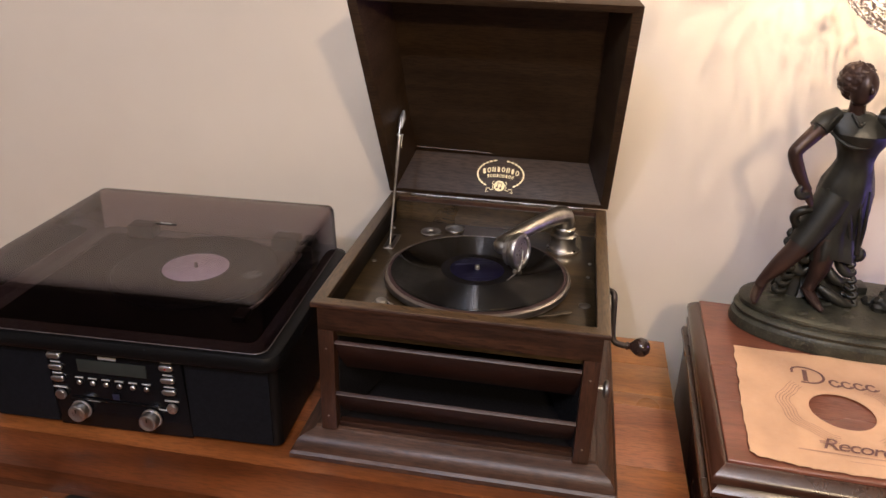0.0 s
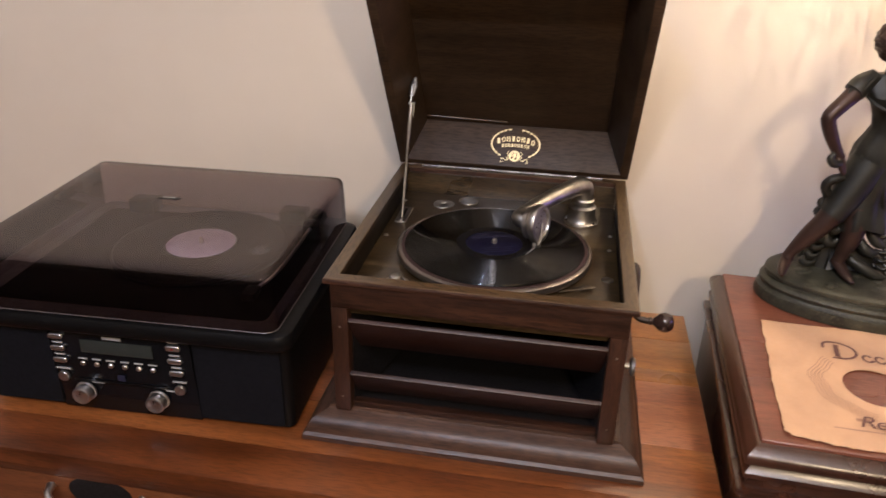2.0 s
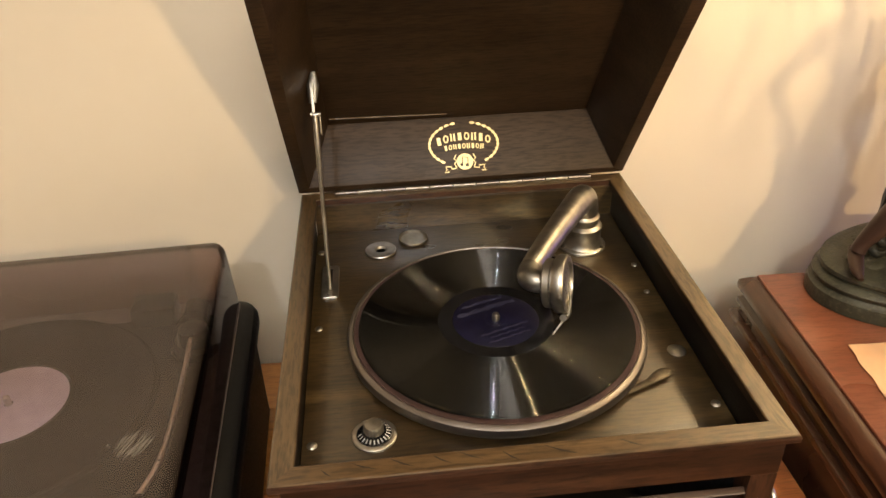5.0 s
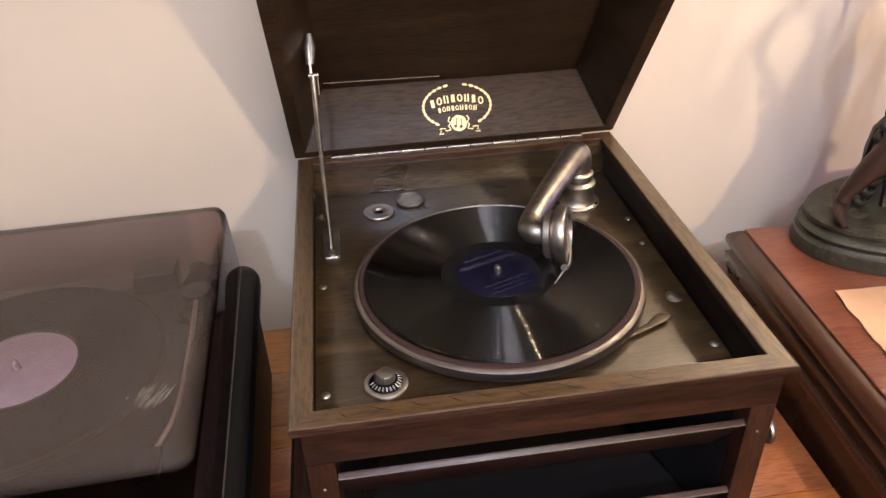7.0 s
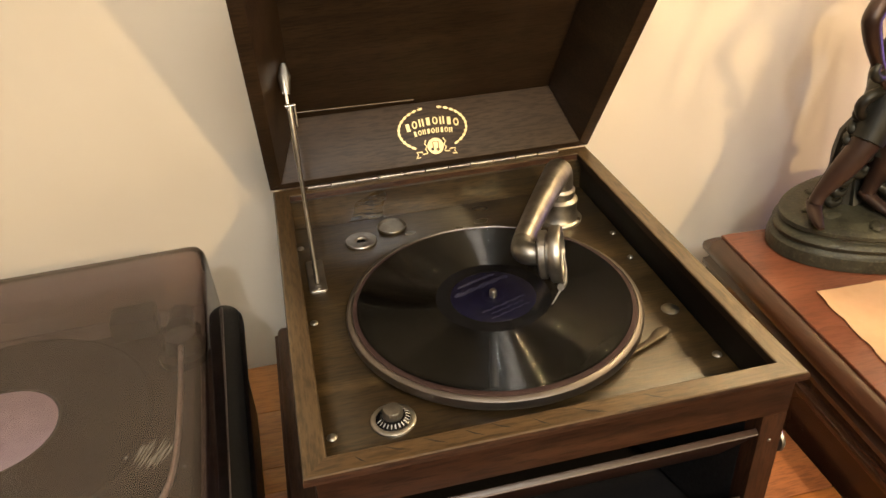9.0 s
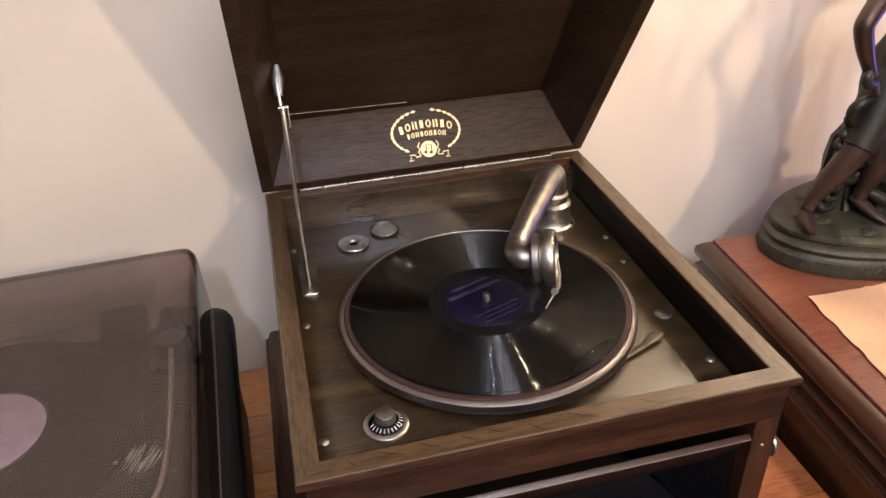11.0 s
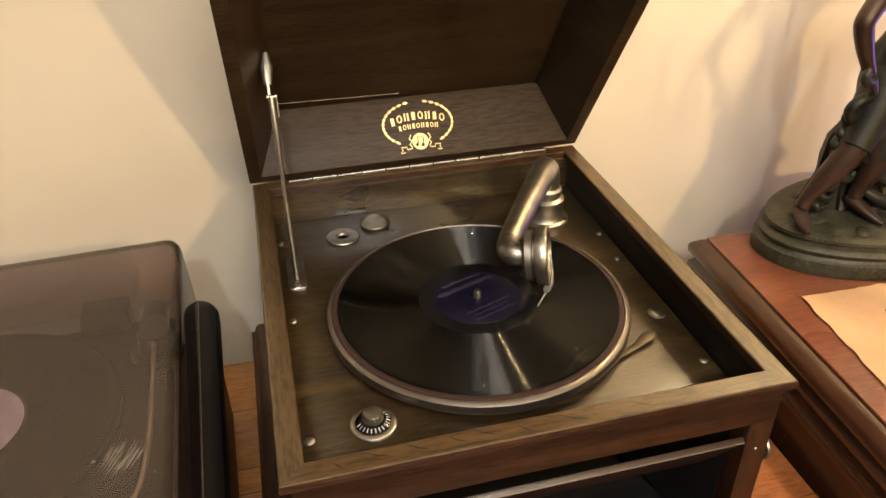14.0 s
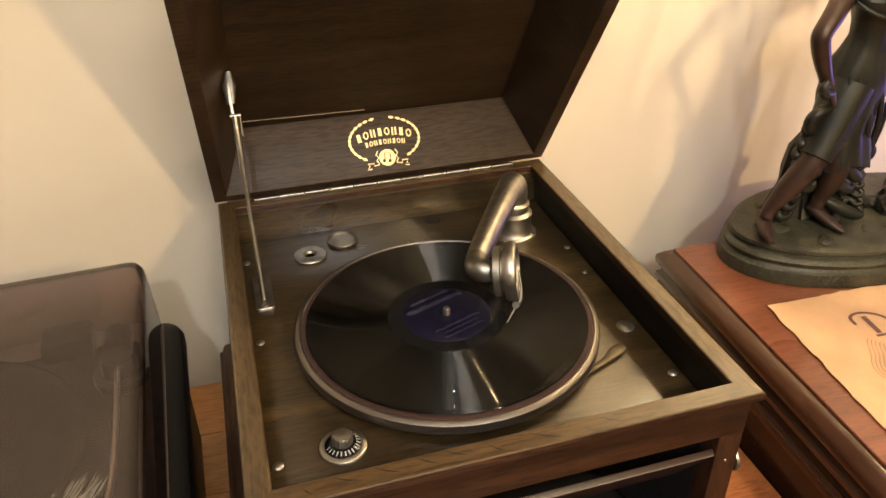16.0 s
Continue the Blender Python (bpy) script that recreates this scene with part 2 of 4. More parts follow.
M["label"] = plain("navy_record_label", (0.0030, 0.0026, 0.0150), 0.5, vary=0.3, scale=120, spec=0.3)
M["label_print"] = plain("faded_silver_print", (0.020, 0.0195, 0.042), 0.6, vary=0.3, scale=200, spec=0.3)
M["mica"] = plain("grey_mica", (0.045, 0.040, 0.050), 0.22, vary=0.4, scale=200, bumps=0.0)
M["felt"] = plain("red_brown_felt", (0.034, 0.014, 0.0115), 0.8, vary=0.25, scale=200, bumps=0.3)
M["lilac"] = plain("lilac_record_label", (0.64, 0.61, 0.80), 0.55, vary=0.08, scale=60)
M["black"] = plain("black_satin_plastic", (0.0030, 0.0029, 0.0031), 0.40, vary=0.15, scale=60, bumps=0.04, spec=0.25)
M["gloss"] = plain("black_gloss_plastic", (0.005, 0.005, 0.006), 0.16, vary=0.1, bumps=0.0, spec=0.22)
M["cloth"] = plain("charcoal_grille_cloth", (0.0062, 0.0060, 0.0078), 0.9, vary=0.3, scale=160, bumps=0.2, spec=0.12)
M["grey"] = plain("dark_turntable_plastic", (0.004, 0.0036, 0.0036), 0.6, vary=0.15, bumps=0.0, spec=0.08)
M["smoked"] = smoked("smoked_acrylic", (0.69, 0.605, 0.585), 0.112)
# same acrylic for the sides, tinted darker to carry their dark look
M["smoked_side"] = smoked("smoked_acrylic_shaded_side", (0.34, 0.28, 0.29), 0.0)
M["scuff"] = plain("scuffed_acrylic", (0.10, 0.088, 0.08), 0.26, vary=0.3, scale=300, bumps=0.0, spec=0.9)
# paler acrylic, a painted glint for the cover's bottom edge
M["edge_glint"] = plain("glint_acrylic_edge", (0.085, 0.070, 0.068), 0.3, vary=0.3, scale=120, bumps=0.0)
M["screen"] = plain("grey_green_display", (0.030, 0.034, 0.030), 0.2, vary=0.1, bumps=0.0)
M["print_white"] = plain("pale_grey_print", (0.36, 0.35, 0.34), 0.5, bumps=0.0)
M["red_dot"] = plain("red_print", (0.6, 0.03, 0.03), 0.4, bumps=0.0)
M["paper"] = plain("tan_kraft_paper", (0.60, 0.375, 0.215), 0.75, vary=0.07, scale=22, bumps=0.25, spec=0.25)
M["ink"] = plain("brown_ink", (0.16, 0.075, 0.055), 0.7, vary=0.15, scale=100, bumps=0.0)
M["ink_line"] = plain("thin_brown_ink", (0.36, 0.20, 0.12), 0.7, bumps=0.0)
M["gold"] = plain("gold_transfer", (0.80, 0.62, 0.30), 0.42, 0.35, 0.15, 300, 0.0)
M["skin"] = plain("brown_bronze", (0.045, 0.0245, 0.018), 0.38, 0.35, 0.25, 30, 0.08)
M["patina"] = plain("dark_bronze_patina", (0.021, 0.0205, 0.0155), 0.44, 0.30, 0.5, 28, 0.15)
M["patina_rough"] = plain("dusty_bronze_ground", (0.042, 0.041, 0.027), 0.48, 0.25, 0.55, 38, 1.0, worn=(0.080, 0.076, 0.048))
m_, nt_, b_ = nodes_of("lamp_filament_glass")
b_.inputs["Emission Color"].default_value, b_.inputs["Emission Strength"].default_value = (1.0, 0.76, 0.43, 1), 7600
M["bulb"] = m_
M["filigree"] = plain("pierced_silver", (0.40, 0.36, 0.35), 0.35, 0.9, 0.2, 60, 0.05)


# ---- mesh helpers ----
def thing(name, loc, rz, label, category, group="", kind=""):
    ob = new(name)
    ob.matrix_basis = pose(*loc, 0, 0, rz)
    return tagged(ob, label, category, group, kind)


def finish(name, bm, material, smooth=True):
    bmesh.ops.recalc_face_normals(bm, faces=bm.faces)
    me = bpy.data.meshes.new(name)
    bm.to_mesh(me)
    bm.free()
    for mt in material if isinstance(material, (list, tuple)) else [material]:
        me.materials.append(M[mt])
    if smooth:
        me.polygons.foreach_set("use_smooth", [True] * len(me.polygons))
        me.set_sharp_from_angle(angle=radians(38))
    return new(name, me)


def part(name, bm, material, parent, label="", smooth=True):
    ob = finish(name, bm, material, smooth)
    ob.parent = parent
    return tagged(ob, label)


def setting(name, bm, material, label, category):
    return tagged(finish(name, bm, material), label, category, kind="structure")


def box(x0, x1, y0, y1, z0, z1, bev=0.001, segs=2, bm=None):
    b = bmesh.new()
    m = Matrix.LocRotScale(((x0 + x1) / 2, (y0 + y1) / 2, (z0 + z1) / 2), None, (abs(x1 - x0), abs(y1 - y0), abs(z1 - z0)))
    bmesh.ops.create_cube(b, size=1, matrix=m)
    if bev:
        bmesh.ops.bevel(b, geom=b.edges[:], offset=bev, segments=segs, affect="EDGES", profile=0.6)
    return join(bm, b)


def join(bm, b):
    if bm is None:
        return b
    me = bpy.data.meshes.new("tmp")
    b.to_mesh(me)
    b.free()
    bm.from_mesh(me)
    bpy.data.meshes.remove(me)
    return bm


def hexa(pts, bev=0.001, bm=None):
    """A block from eight corners: four round one face, then the four that lie behind them."""
    b = bmesh.new()
    v = [b.verts.new(p) for p in pts]
    for f in ((0, 1, 2, 3), (7, 6, 5, 4), (0, 4, 5, 1), (1, 5, 6, 2), (2, 6, 7, 3), (3, 7, 4, 0)):
        b.faces.new([v[i] for i in f])
    bmesh.ops.recalc_face_normals(b, faces=b.faces)
    if bev:
        bmesh.ops.bevel(b, geom=b.edges[:], offset=bev, segments=2, affect="EDGES", profile=0.6)
    return join(bm, b)


def rings(loops, bm=None, caps=True, closed=True):
    """Skin a row of loops with equal numbers of points."""
    b = bm if bm is not None else bmesh.new()
    vs = [[b.verts.new(p) for p in loop] for loop in loops]
    n = len(vs[0])
    for a, c in zip(vs, vs[1:]):
        for i in range(n if closed else n - 1):
            b.faces.new((a[i], a[(i + 1) % n], c[(i + 1) % n], c[i]))
    if caps:
        for loop in (vs[0], vs[-1]):
            try:
                b.faces.new(loop)
            except ValueError:
                pass
    return b


def lathe(profile, segs=40, m=Matrix(), bm=None, caps=True):
    loops = [[m @ Vector((r * math.cos(2 * math.pi * i / segs), r * math.sin(2 * math.pi * i / segs), z)) for i in range(segs)] for r, z in profile]
    return rings(loops, bm, caps)


def oval(profile, rx, ry, segs=64, m=Matrix(), bm=None):
    """An oval stack: rows of (growth outwards, height)."""
    loops = [[m @ Vector(((rx + o) * math.cos(2 * math.pi * i / segs), (ry + o) * math.sin(2 * math.pi * i / segs), z)) for i in range(segs)] for o, z in profile]
    return rings(loops, bm)


def slab(x0, x1, y0, y1, profile, radius=0.0, segs=6, bm=None):
    """A rectangular stack with rounded corners: rows of (growth outwards, height)."""
    loops = []
    for o, z in profile:
        r = max(radius + o, 0.0005) if radius else 0.0
        loop = []
        for cx, cy, a0 in ((x1 + o - r, y1 + o - r, 0), (x0 - o + r, y1 + o - r, 90), (x0 - o + r, y0 - o + r, 180), (x1 + o - r, y0 - o + r, 270)):
            for k in range(segs + 1 if radius else 1):
                a = radians(a0 + 90 * k / segs)
                loop.append((cx + r * math.cos(a), cy + r * math.sin(a), z))
        loops.append(loop)
    return rings(loops, bm)


def tube(points, radii, segs=14, bm=None, flat=1.0, smooth_steps=0):
    pts = [Vector(p) for p in points]
    rad = list(radii) if isinstance(radii, (list, tuple)) else [radii] * len(pts)
    for _ in range(smooth_steps):
        q, r = [pts[0]], [rad[0]]
        for i in range(len(pts) - 1):
            q += [pts[i].lerp(pts[i + 1], 0.25), pts[i].lerp(pts[i + 1], 0.75)]
            r += [rad[i] * 0.75 + rad[i + 1] * 0.25, rad[i] * 0.25 + rad[i + 1] * 0.75]
        pts, rad = q + [pts[-1]], r + [rad[-1]]
    loops, side = [], None
    for i, p in enumerate(pts):
        d = (pts[min(i + 1, len(pts) - 1)] - pts[max(i - 1, 0)]).normalized()
        if side is None:
            side = d.cross(Vector((0, 0, 1)) if abs(d.z) < 0.9 else Vector((0, 1, 0))).normalized()
        side = (side - d * side.dot(d)).normalized()
        up = d.cross(side)
        loops.append([p + rad[i] * (math.cos(2 * math.pi * k / segs) * side + flat * math.sin(2 * math.pi * k / segs) * up) for k in range(segs)])
    return rings(loops, bm)


def stroke(points, width, z, bm=None, frame_m=Matrix(), thick=0.0002):
    """A flat ribbon of ink along points of a plane."""
    b = bm if bm is not None else bmesh.new()
    pts = [Vector((p[0], p[1])) for p in points]
    wid = width if isinstance(width, (list, tuple)) else [width] * len(pts)
    row = []
    for i, p in enumerate(pts):
        d = (pts[min(i + 1, len(pts) - 1)] - pts[max(i - 1, 0)]).normalized()
        n = Vector((-d.y, d.x)) * wid[i] / 2
        row.append([b.verts.new(frame_m @ Vector((*(p + n), z))), b.verts.new(frame_m @ Vector((*(p - n), z)))])
    for a, c in zip(row, row[1:]):
        b.faces.new((a[0], a[1], c[1], c[0]))
    return b


def arc(cx, cy, rx, ry, a0, a1, n=24):
    return [(cx + rx * math.cos(radians(a0 + (a1 - a0) * i / n)), cy + ry * math.sin(radians(a0 + (a1 - a0) * i / n))) for i in range(n + 1)]


def disc(cx, cy, r, z, bm=None, frame_m=Matrix(), segs=28):
    b = bm if bm is not None else bmesh.new()
    b.faces.new([b.verts.new(frame_m @ Vector((x, y, z))) for x, y in arc(cx, cy, r, r, 0, 360 * (segs - 1) / segs, segs - 1)])
    return b


# ---- room ----
WALL_Y, TOP = 0.305, 0.80
setting("wall_back", box(-3.4, 3.4, WALL_Y, WALL_Y + 0.12, 0, 3.0, 0), "wall", "smooth cream painted plaster wall behind the furniture", "wall")
# added unseen shell: other walls, floor and ceiling, only to steer bounce
setting("wall_left", box(-3.52, -3.4, -5.4, WALL_Y + 0.12, 0, 3.0, 0), "wall_far", "unseen taupe side wall, added to set the bounced light", "wall")
setting("wall_right", box(3.4, 3.52, -5.4, WALL_Y + 0.12, 0, 3.0, 0), "wall_far", "unseen taupe far side wall, added to set the bounced light", "wall")
setting("wall_front", box(-3.52, 3.52, -5.52, -5.4, 0, 3.0, 0), "wall_far", "unseen taupe wall opposite the furniture, added to set the bounced light", "wall")
setting("floor", box(-3.52, 3.52, -5.52, WALL_Y + 0.12, -0.1, 0, 0), "floor", "unseen brown wooden floor, added and kept dark to limit bounced light", "floor")
setting("ceiling", box(-3.52, 3.52, -5.52, WALL_Y + 0.12, 3.0, 3.1, 0), "ceiling", "unseen plain white ceiling, added for bounced light", "ceiling")


# ---- sideboard ----
def sideboard():
    x0, x1, y0, y1 = -1.12, 0.317, -0.305, 0.227
    sb = thing("sideboard", ((x0 + x1) / 2, (y0 + y1) / 2, 0), 0, "orange-brown solid rosewood sideboard with drawers under a plank top", "sideboard")
    ox, oy = (x0 + x1) / 2, (y0 + y1) / 2
    X0, X1, Y0, Y1 = x0 - ox, x1 - ox, y0 - oy, y1 - oy
    top = part("top", box(X0 + 0.004, X1 - 0.004, Y0 + 0.004, Y1 - 0.004, TOP - 0.030, TOP - 0.006, 0.002), "sheesham_dark", sb)
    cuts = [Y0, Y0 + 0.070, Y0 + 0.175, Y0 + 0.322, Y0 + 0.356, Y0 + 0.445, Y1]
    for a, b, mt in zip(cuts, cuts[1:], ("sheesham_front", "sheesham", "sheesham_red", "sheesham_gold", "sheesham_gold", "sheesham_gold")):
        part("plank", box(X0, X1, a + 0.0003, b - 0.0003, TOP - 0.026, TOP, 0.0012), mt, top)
    part("carcass", box(X0 + 0.012, X1 - 0.012, Y0 + 0.03, Y1 - 0.01, 0.16, TOP - 0.0305, 0.002), "sheesham_dark", sb)
    part("rail", box(X0 + 0.01, X1 - 0.01, Y0 + 0.008, Y0 + 0.03, TOP - 0.045, TOP - 0.0305, 0.001), "sheesham_dark", sb)
    part("rail", box(X0 + 0.01, X1 - 0.01, Y0 + 0.008, Y0 + 0.03, 0.15, 0.20, 0.001), "sheesham_dark", sb)
    for cx in (X0 + 0.03, -0.72 - ox, -0.234 - ox, X1 - 0.03):
        part("stile", box(cx - 0.022, cx + 0.022, Y0 + 0.006, Y0 + 0.0295, 0.20, TOP - 0.046, 0.001), "sheesham_dark", sb)
    for cx in (X0 + 0.04, X1 - 0.04):
        for cy in (Y0 + 0.045, Y1 - 0.05):
            part("leg", box(cx - 0.03, cx + 0.03, cy - 0.03, cy + 0.03, 0, 0.158, 0.002), "sheesham_dark", sb)
    for a, b in ((X0 + 0.054, -0.744 - ox), (-0.696 - ox, -0.258 - ox), (-0.210 - ox, X1 - 0.054)):
        for z0, z1 in ((0.49, TOP - 0.048), (0.203, 0.485)):
            dr = part("drawer_front", box(a, b, Y0 + 0.010, Y0 + 0.029, z0, z1, 0.002), "sheesham_dark", sb)
            mx, mz = (a + b) / 2, z1 - 0.022
            pts = [(mx - 0.066, Y0 + 0.004, mz + 0.012), (mx - 0.060, Y0 - 0.016, mz + 0.010), (mx - 0.030, Y0 - 0.026, mz - 0.008),
                   (mx, Y0 - 0.028, mz - 0.013), (mx + 0.030, Y0 - 0.026, mz - 0.008), (mx + 0.060, Y0 - 0.016, mz + 0.010), (mx + 0.066, Y0 + 0.004, mz + 0.012)]
            # flat near-black oval paints the shaded recess behind the handle
            rc = bmesh.new()
            rc.faces.new([rc.verts.new((mx + 0.046 * math.cos(a_), Y0 + 0.0096, mz + 0.004 + 0.026 * math.sin(a_))) for a_ in [2 * math.pi * q / 32 for q in range(32)]])
            part("finger_recess", rc, "horn", dr)
            part("handle", tube(pts, [0.006, 0.0045, 0.0035, 0.0038, 0.0035, 0.0045, 0.006], 12, smooth_steps=2), "bright", dr, "curved brushed steel bow handle")
    return sb


sideboard()

# ---- gramophone ----
HINGE_Y, RIM_Z, BOARD_Z = 0.237, 1.037, 0.995
OPEN = radians(56)
LID_M = Matrix(((1, 0, 0, 0), (0, -math.cos(OPEN), math.sin(OPEN), HINGE_Y), (0, math.sin(OPEN), math.cos(OPEN), RIM_Z + 0.0009), (0, 0, 0, 1)))


def lidp(x, r, n):
    """A place on the lid: across, along its rim from the hinge, and into its depth."""
    return LID_M @ Vector((x, r, n))


def gramophone():
    g = thing("gramophone", (0, 0.02, TOP), 0, "dark oak table-top wind-up gramophone with open lid and louvred front", "gramophone")
    off = Matrix.Translation((0, -0.02, -TOP))

    def put(name, bm, material, parent=None, label="", smooth=True):
        bm.transform(off)
        return part(name, bm, material, parent or g, label, smooth)

    # base moulding
    prof = [(0.0, 0.8), (0.001, 0.8015), (0.001, 0.808), (-0.001, 0.810), (-0.003, 0.8115), (-0.004, 0.816), (-0.006, 0.822), (-0.010, 0.8275),
            (-0.016, 0.831), (-0.024, 0.8335), (-0.029, 0.8365), (-0.030, 0.840), (-0.036, 0.8405)]
    X, YF, YB = 0.221, -0.212, 0.272
    plinth = put("plinth", slab(-X + 0.03, X - 0.03, YF + 0.03, YB - 0.03, [(0, 0.801), (0, 0.8385)]), "base_oak")
    for name, mt, a, b in (("moulding", "base_oak", (-1, -1), (1, -1)), ("moulding", "base_oak_y", (1, -1), (1, 1)), ("moulding", "base_oak", (1, 1), (-1, 1)), ("moulding", "base_oak_y", (-1, 1), (-1, -1))):
        loops = []
        for sx, sy in (a, b):
            cx, cy = sx * X, YF if sy < 0 else YB
            row = [(cx + sx * o, cy + sy * o, z) for o, z in prof]
            row.append((cx - sx * 0.036, cy - sy * 0.036, 0.8))
            loops.append(row)
        put(name, rings(loops), mt, plinth)
    # box sides
    B = 0.181
    for s in (-1, 1):
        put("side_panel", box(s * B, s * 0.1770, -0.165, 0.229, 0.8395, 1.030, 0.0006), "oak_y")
        put("well_side", box(s * 0.1768, s * 0.1745, -0.1755, 0.2145, 0.9835, 1.0285, 0.0003), "well", label="inner side of the motor well, its shade painted near-black")
        put("post", box(s * B, s * 0.160, -0.1900, -0.1655, 0.8395, 0.9955, 0.0012), "oak_z")
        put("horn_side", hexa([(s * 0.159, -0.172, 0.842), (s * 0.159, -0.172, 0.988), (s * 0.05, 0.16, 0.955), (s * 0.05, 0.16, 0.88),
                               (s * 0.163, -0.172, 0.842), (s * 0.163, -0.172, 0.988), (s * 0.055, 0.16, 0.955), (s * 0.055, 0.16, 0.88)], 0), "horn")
    put("back_panel", box(-0.174, 0.174, 0.215, 0.229, 0.8395, 1.030, 0.0006), "board")
    put("front_rail", box(-B, B, -0.1900, -0.1765, 0.996, 1.0285, 0.001), "oak")
    put("bottom_rail", box(-0.1595, 0.1595, -0.180, -0.168, 0.8395, 0.848, 0.001), "oak")
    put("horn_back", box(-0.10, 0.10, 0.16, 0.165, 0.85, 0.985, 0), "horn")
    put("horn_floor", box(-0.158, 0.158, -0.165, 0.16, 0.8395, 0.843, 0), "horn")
    for zt, lean in ((0.9775, 0.034), (0.8985, 0.026)):
        h = 0.056 if zt > 0.95 else 0.043
        lv = hexa([(-0.1595, -0.190, zt), (0.1595, -0.190, zt), (0.1595, -0.190 + lean, zt - h), (-0.1595, -0.190 + lean, zt - h),
                   (-0.1595, -0.186, zt + 0.003), (0.1595, -0.186, zt + 0.003), (0.1595, -0.186 + lean, zt - h + 0.003), (-0.1595, -0.186 + lean, zt - h + 0.003)], 0.0008)
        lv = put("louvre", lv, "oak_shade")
        # narrow pale strip laid along the front edge of the louvre
        put("worn_edge", hexa([(-0.1590, -0.1905, zt - 0.0004), (0.1590, -0.1905, zt - 0.0004), (0.1590, -0.1880, zt + 0.0012), (-0.1590, -0.1880, zt + 0.0012),
                               (-0.1590, -0.1892, zt - 0.0010), (0.1590, -0.1892, zt - 0.0010), (0.1590, -0.1870, zt + 0.0006), (-0.1590, -0.1870, zt + 0.0006)], 0), "worn_pale", lv, "pale louvre edge")
    # mitred rim
    R, yf, yb = 0.1885, -0.1935, 0.237
    prof_rim = [(0.0005, 1.0288), (0.0030, 1.0300), (0.0034, 1.0340), (0.0026, 1.0364), (0.0014, RIM_Z), (-0.0135, RIM_Z), (-0.0145, 1.0362), (-0.0145, 1.0288)]
    for mt, a, b in (("rim", (-1, -1), (1, -1)), ("rim_y", (1, -1), (1, 1)), ("rim", (1, 1), (-1, 1)), ("rim_y", (-1, 1), (-1, -1))):
        loops = [[(sx * (R - 0.003 + o), (yf + 0.003 - o) if sy < 0 else (yb - 0.003 + o), z) for o, z in prof_rim] for sx, sy in (a, b)]
        bar = rings(loops)
        bmesh.ops.recalc_face_normals(bar, faces=bar.faces)
        # upward faces get the worn, lit tone, the rest the darker oak
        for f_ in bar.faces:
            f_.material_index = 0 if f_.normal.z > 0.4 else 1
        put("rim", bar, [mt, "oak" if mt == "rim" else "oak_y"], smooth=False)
    for xa, ya, xb, yb in ((-0.152, -0.182, -0.146, -0.188), (-0.131, -0.179, -0.114, -0.186), (-0.104, -0.178, -0.088, -0.187), (-0.074, -0.179, -0.062, -0.187), (-0.055, -0.178, -0.040, -0.186),
                           (-0.025, -0.181, -0.015, -0.190), (0.005, -0.179, 0.028, -0.190), (0.060, -0.180, 0.074, -0.188)):
        xm, ym = (xa + xb) / 2, (ya + yb) / 2 - 0.0008
        put("gouge", stroke([(xa, ya), (xm, ym), (xb, yb)], [0.0004, 0.0013, 0.0003], RIM_Z + 0.00025), "horn", smooth=False)
    put("motor_board", box(-0.174, 0.174, -0.178, 0.2145, BOARD_Z - 0.012, BOARD_Z, 0.0008), "board")
    # screws and fittings on the board
    for x, y, r in ((0.159, -0.043, 0.0085), (-0.166, 0.033, 0.0038), (-0.166, -0.118, 0.0042), (0.166, -0.113, 0.0042), (-0.168, 0.172, 0.0038), (0.166, 0.10, 0.0032), (0.163, 0.05, 0.003)):
        put("screw", lathe([(r, BOARD_Z - 0.0005), (r, BOARD_Z + 0.0006), (r * 0.8, BOARD_Z + 0.0014), (r * 0.3, BOARD_Z + 0.0019)], 20, Matrix.Translation((x, y, 0))), "nickel", label="nickel screw head")
    cup = Matrix.Translation((-0.102, 0.167, BOARD_Z))
    put("needle_cup", lathe([(0.0172, 0), (0.0176, 0.0014), (0.0168, 0.0024), (0.0130, 0.0022), (0.0080, 0.0030), (0.0064, 0.0024), (0.0052, 0.0006), (0.0050, -0.002)], 36, cup), "nickel", label="round nickel needle cup with a hole")
    cup = Matrix.Translation((-0.064, 0.1875, BOARD_Z))
    put("needle_cup", lathe([(0.0160, 0), (0.0168, 0.0022), (0.0164, 0.0030), (0.0156, 0.0026), (0.0138, 0.0010), (0.006, 0.0005), (0.001, 0.0004)], 36, cup), "nickel_dull", label="round nickel needle cup, shallow bowl")
    # speed dial
    kx, ky = -0.1165, -0.113
    km = Matrix.Translation((kx, ky, BOARD_Z))
    dial = put("speed_dial", lathe([(0.0182, 0), (0.0182, 0.0014), (0.0172, 0.0022), (0.0145, 0.0024)], 40, km), "nickel", label="nickel speed regulator dial with black scale ring")
    put("scale_ring", lathe([(0.0143, 0.0015), (0.0140, 0.0026), (0.0095, 0.0056), (0.0082, 0.006)], 40, km), "gloss", dial)
    for k in range(15):
        a = radians(195 + k * 15)
        c, s = math.cos(a), math.sin(a)
        w = 0.00055
        pts = [(0.0102 * c - w * s, 0.0102 * s + w * c, 0.0058), (0.0102 * c + w * s, 0.0102 * s - w * c, 0.0056), (0.0134 * c + w * s, 0.0134 * s - w * c, 0.0040), (0.0134 * c - w * s, 0.0134 * s + w * c, 0.0040)]
        bm = bmesh.new()
        bm.faces.new([bm.verts.new(Vector(p) + Vector((kx, ky, BOARD_Z))) for p in pts])
        put("scale_mark", bm, "print_white", dial)
    loops = []
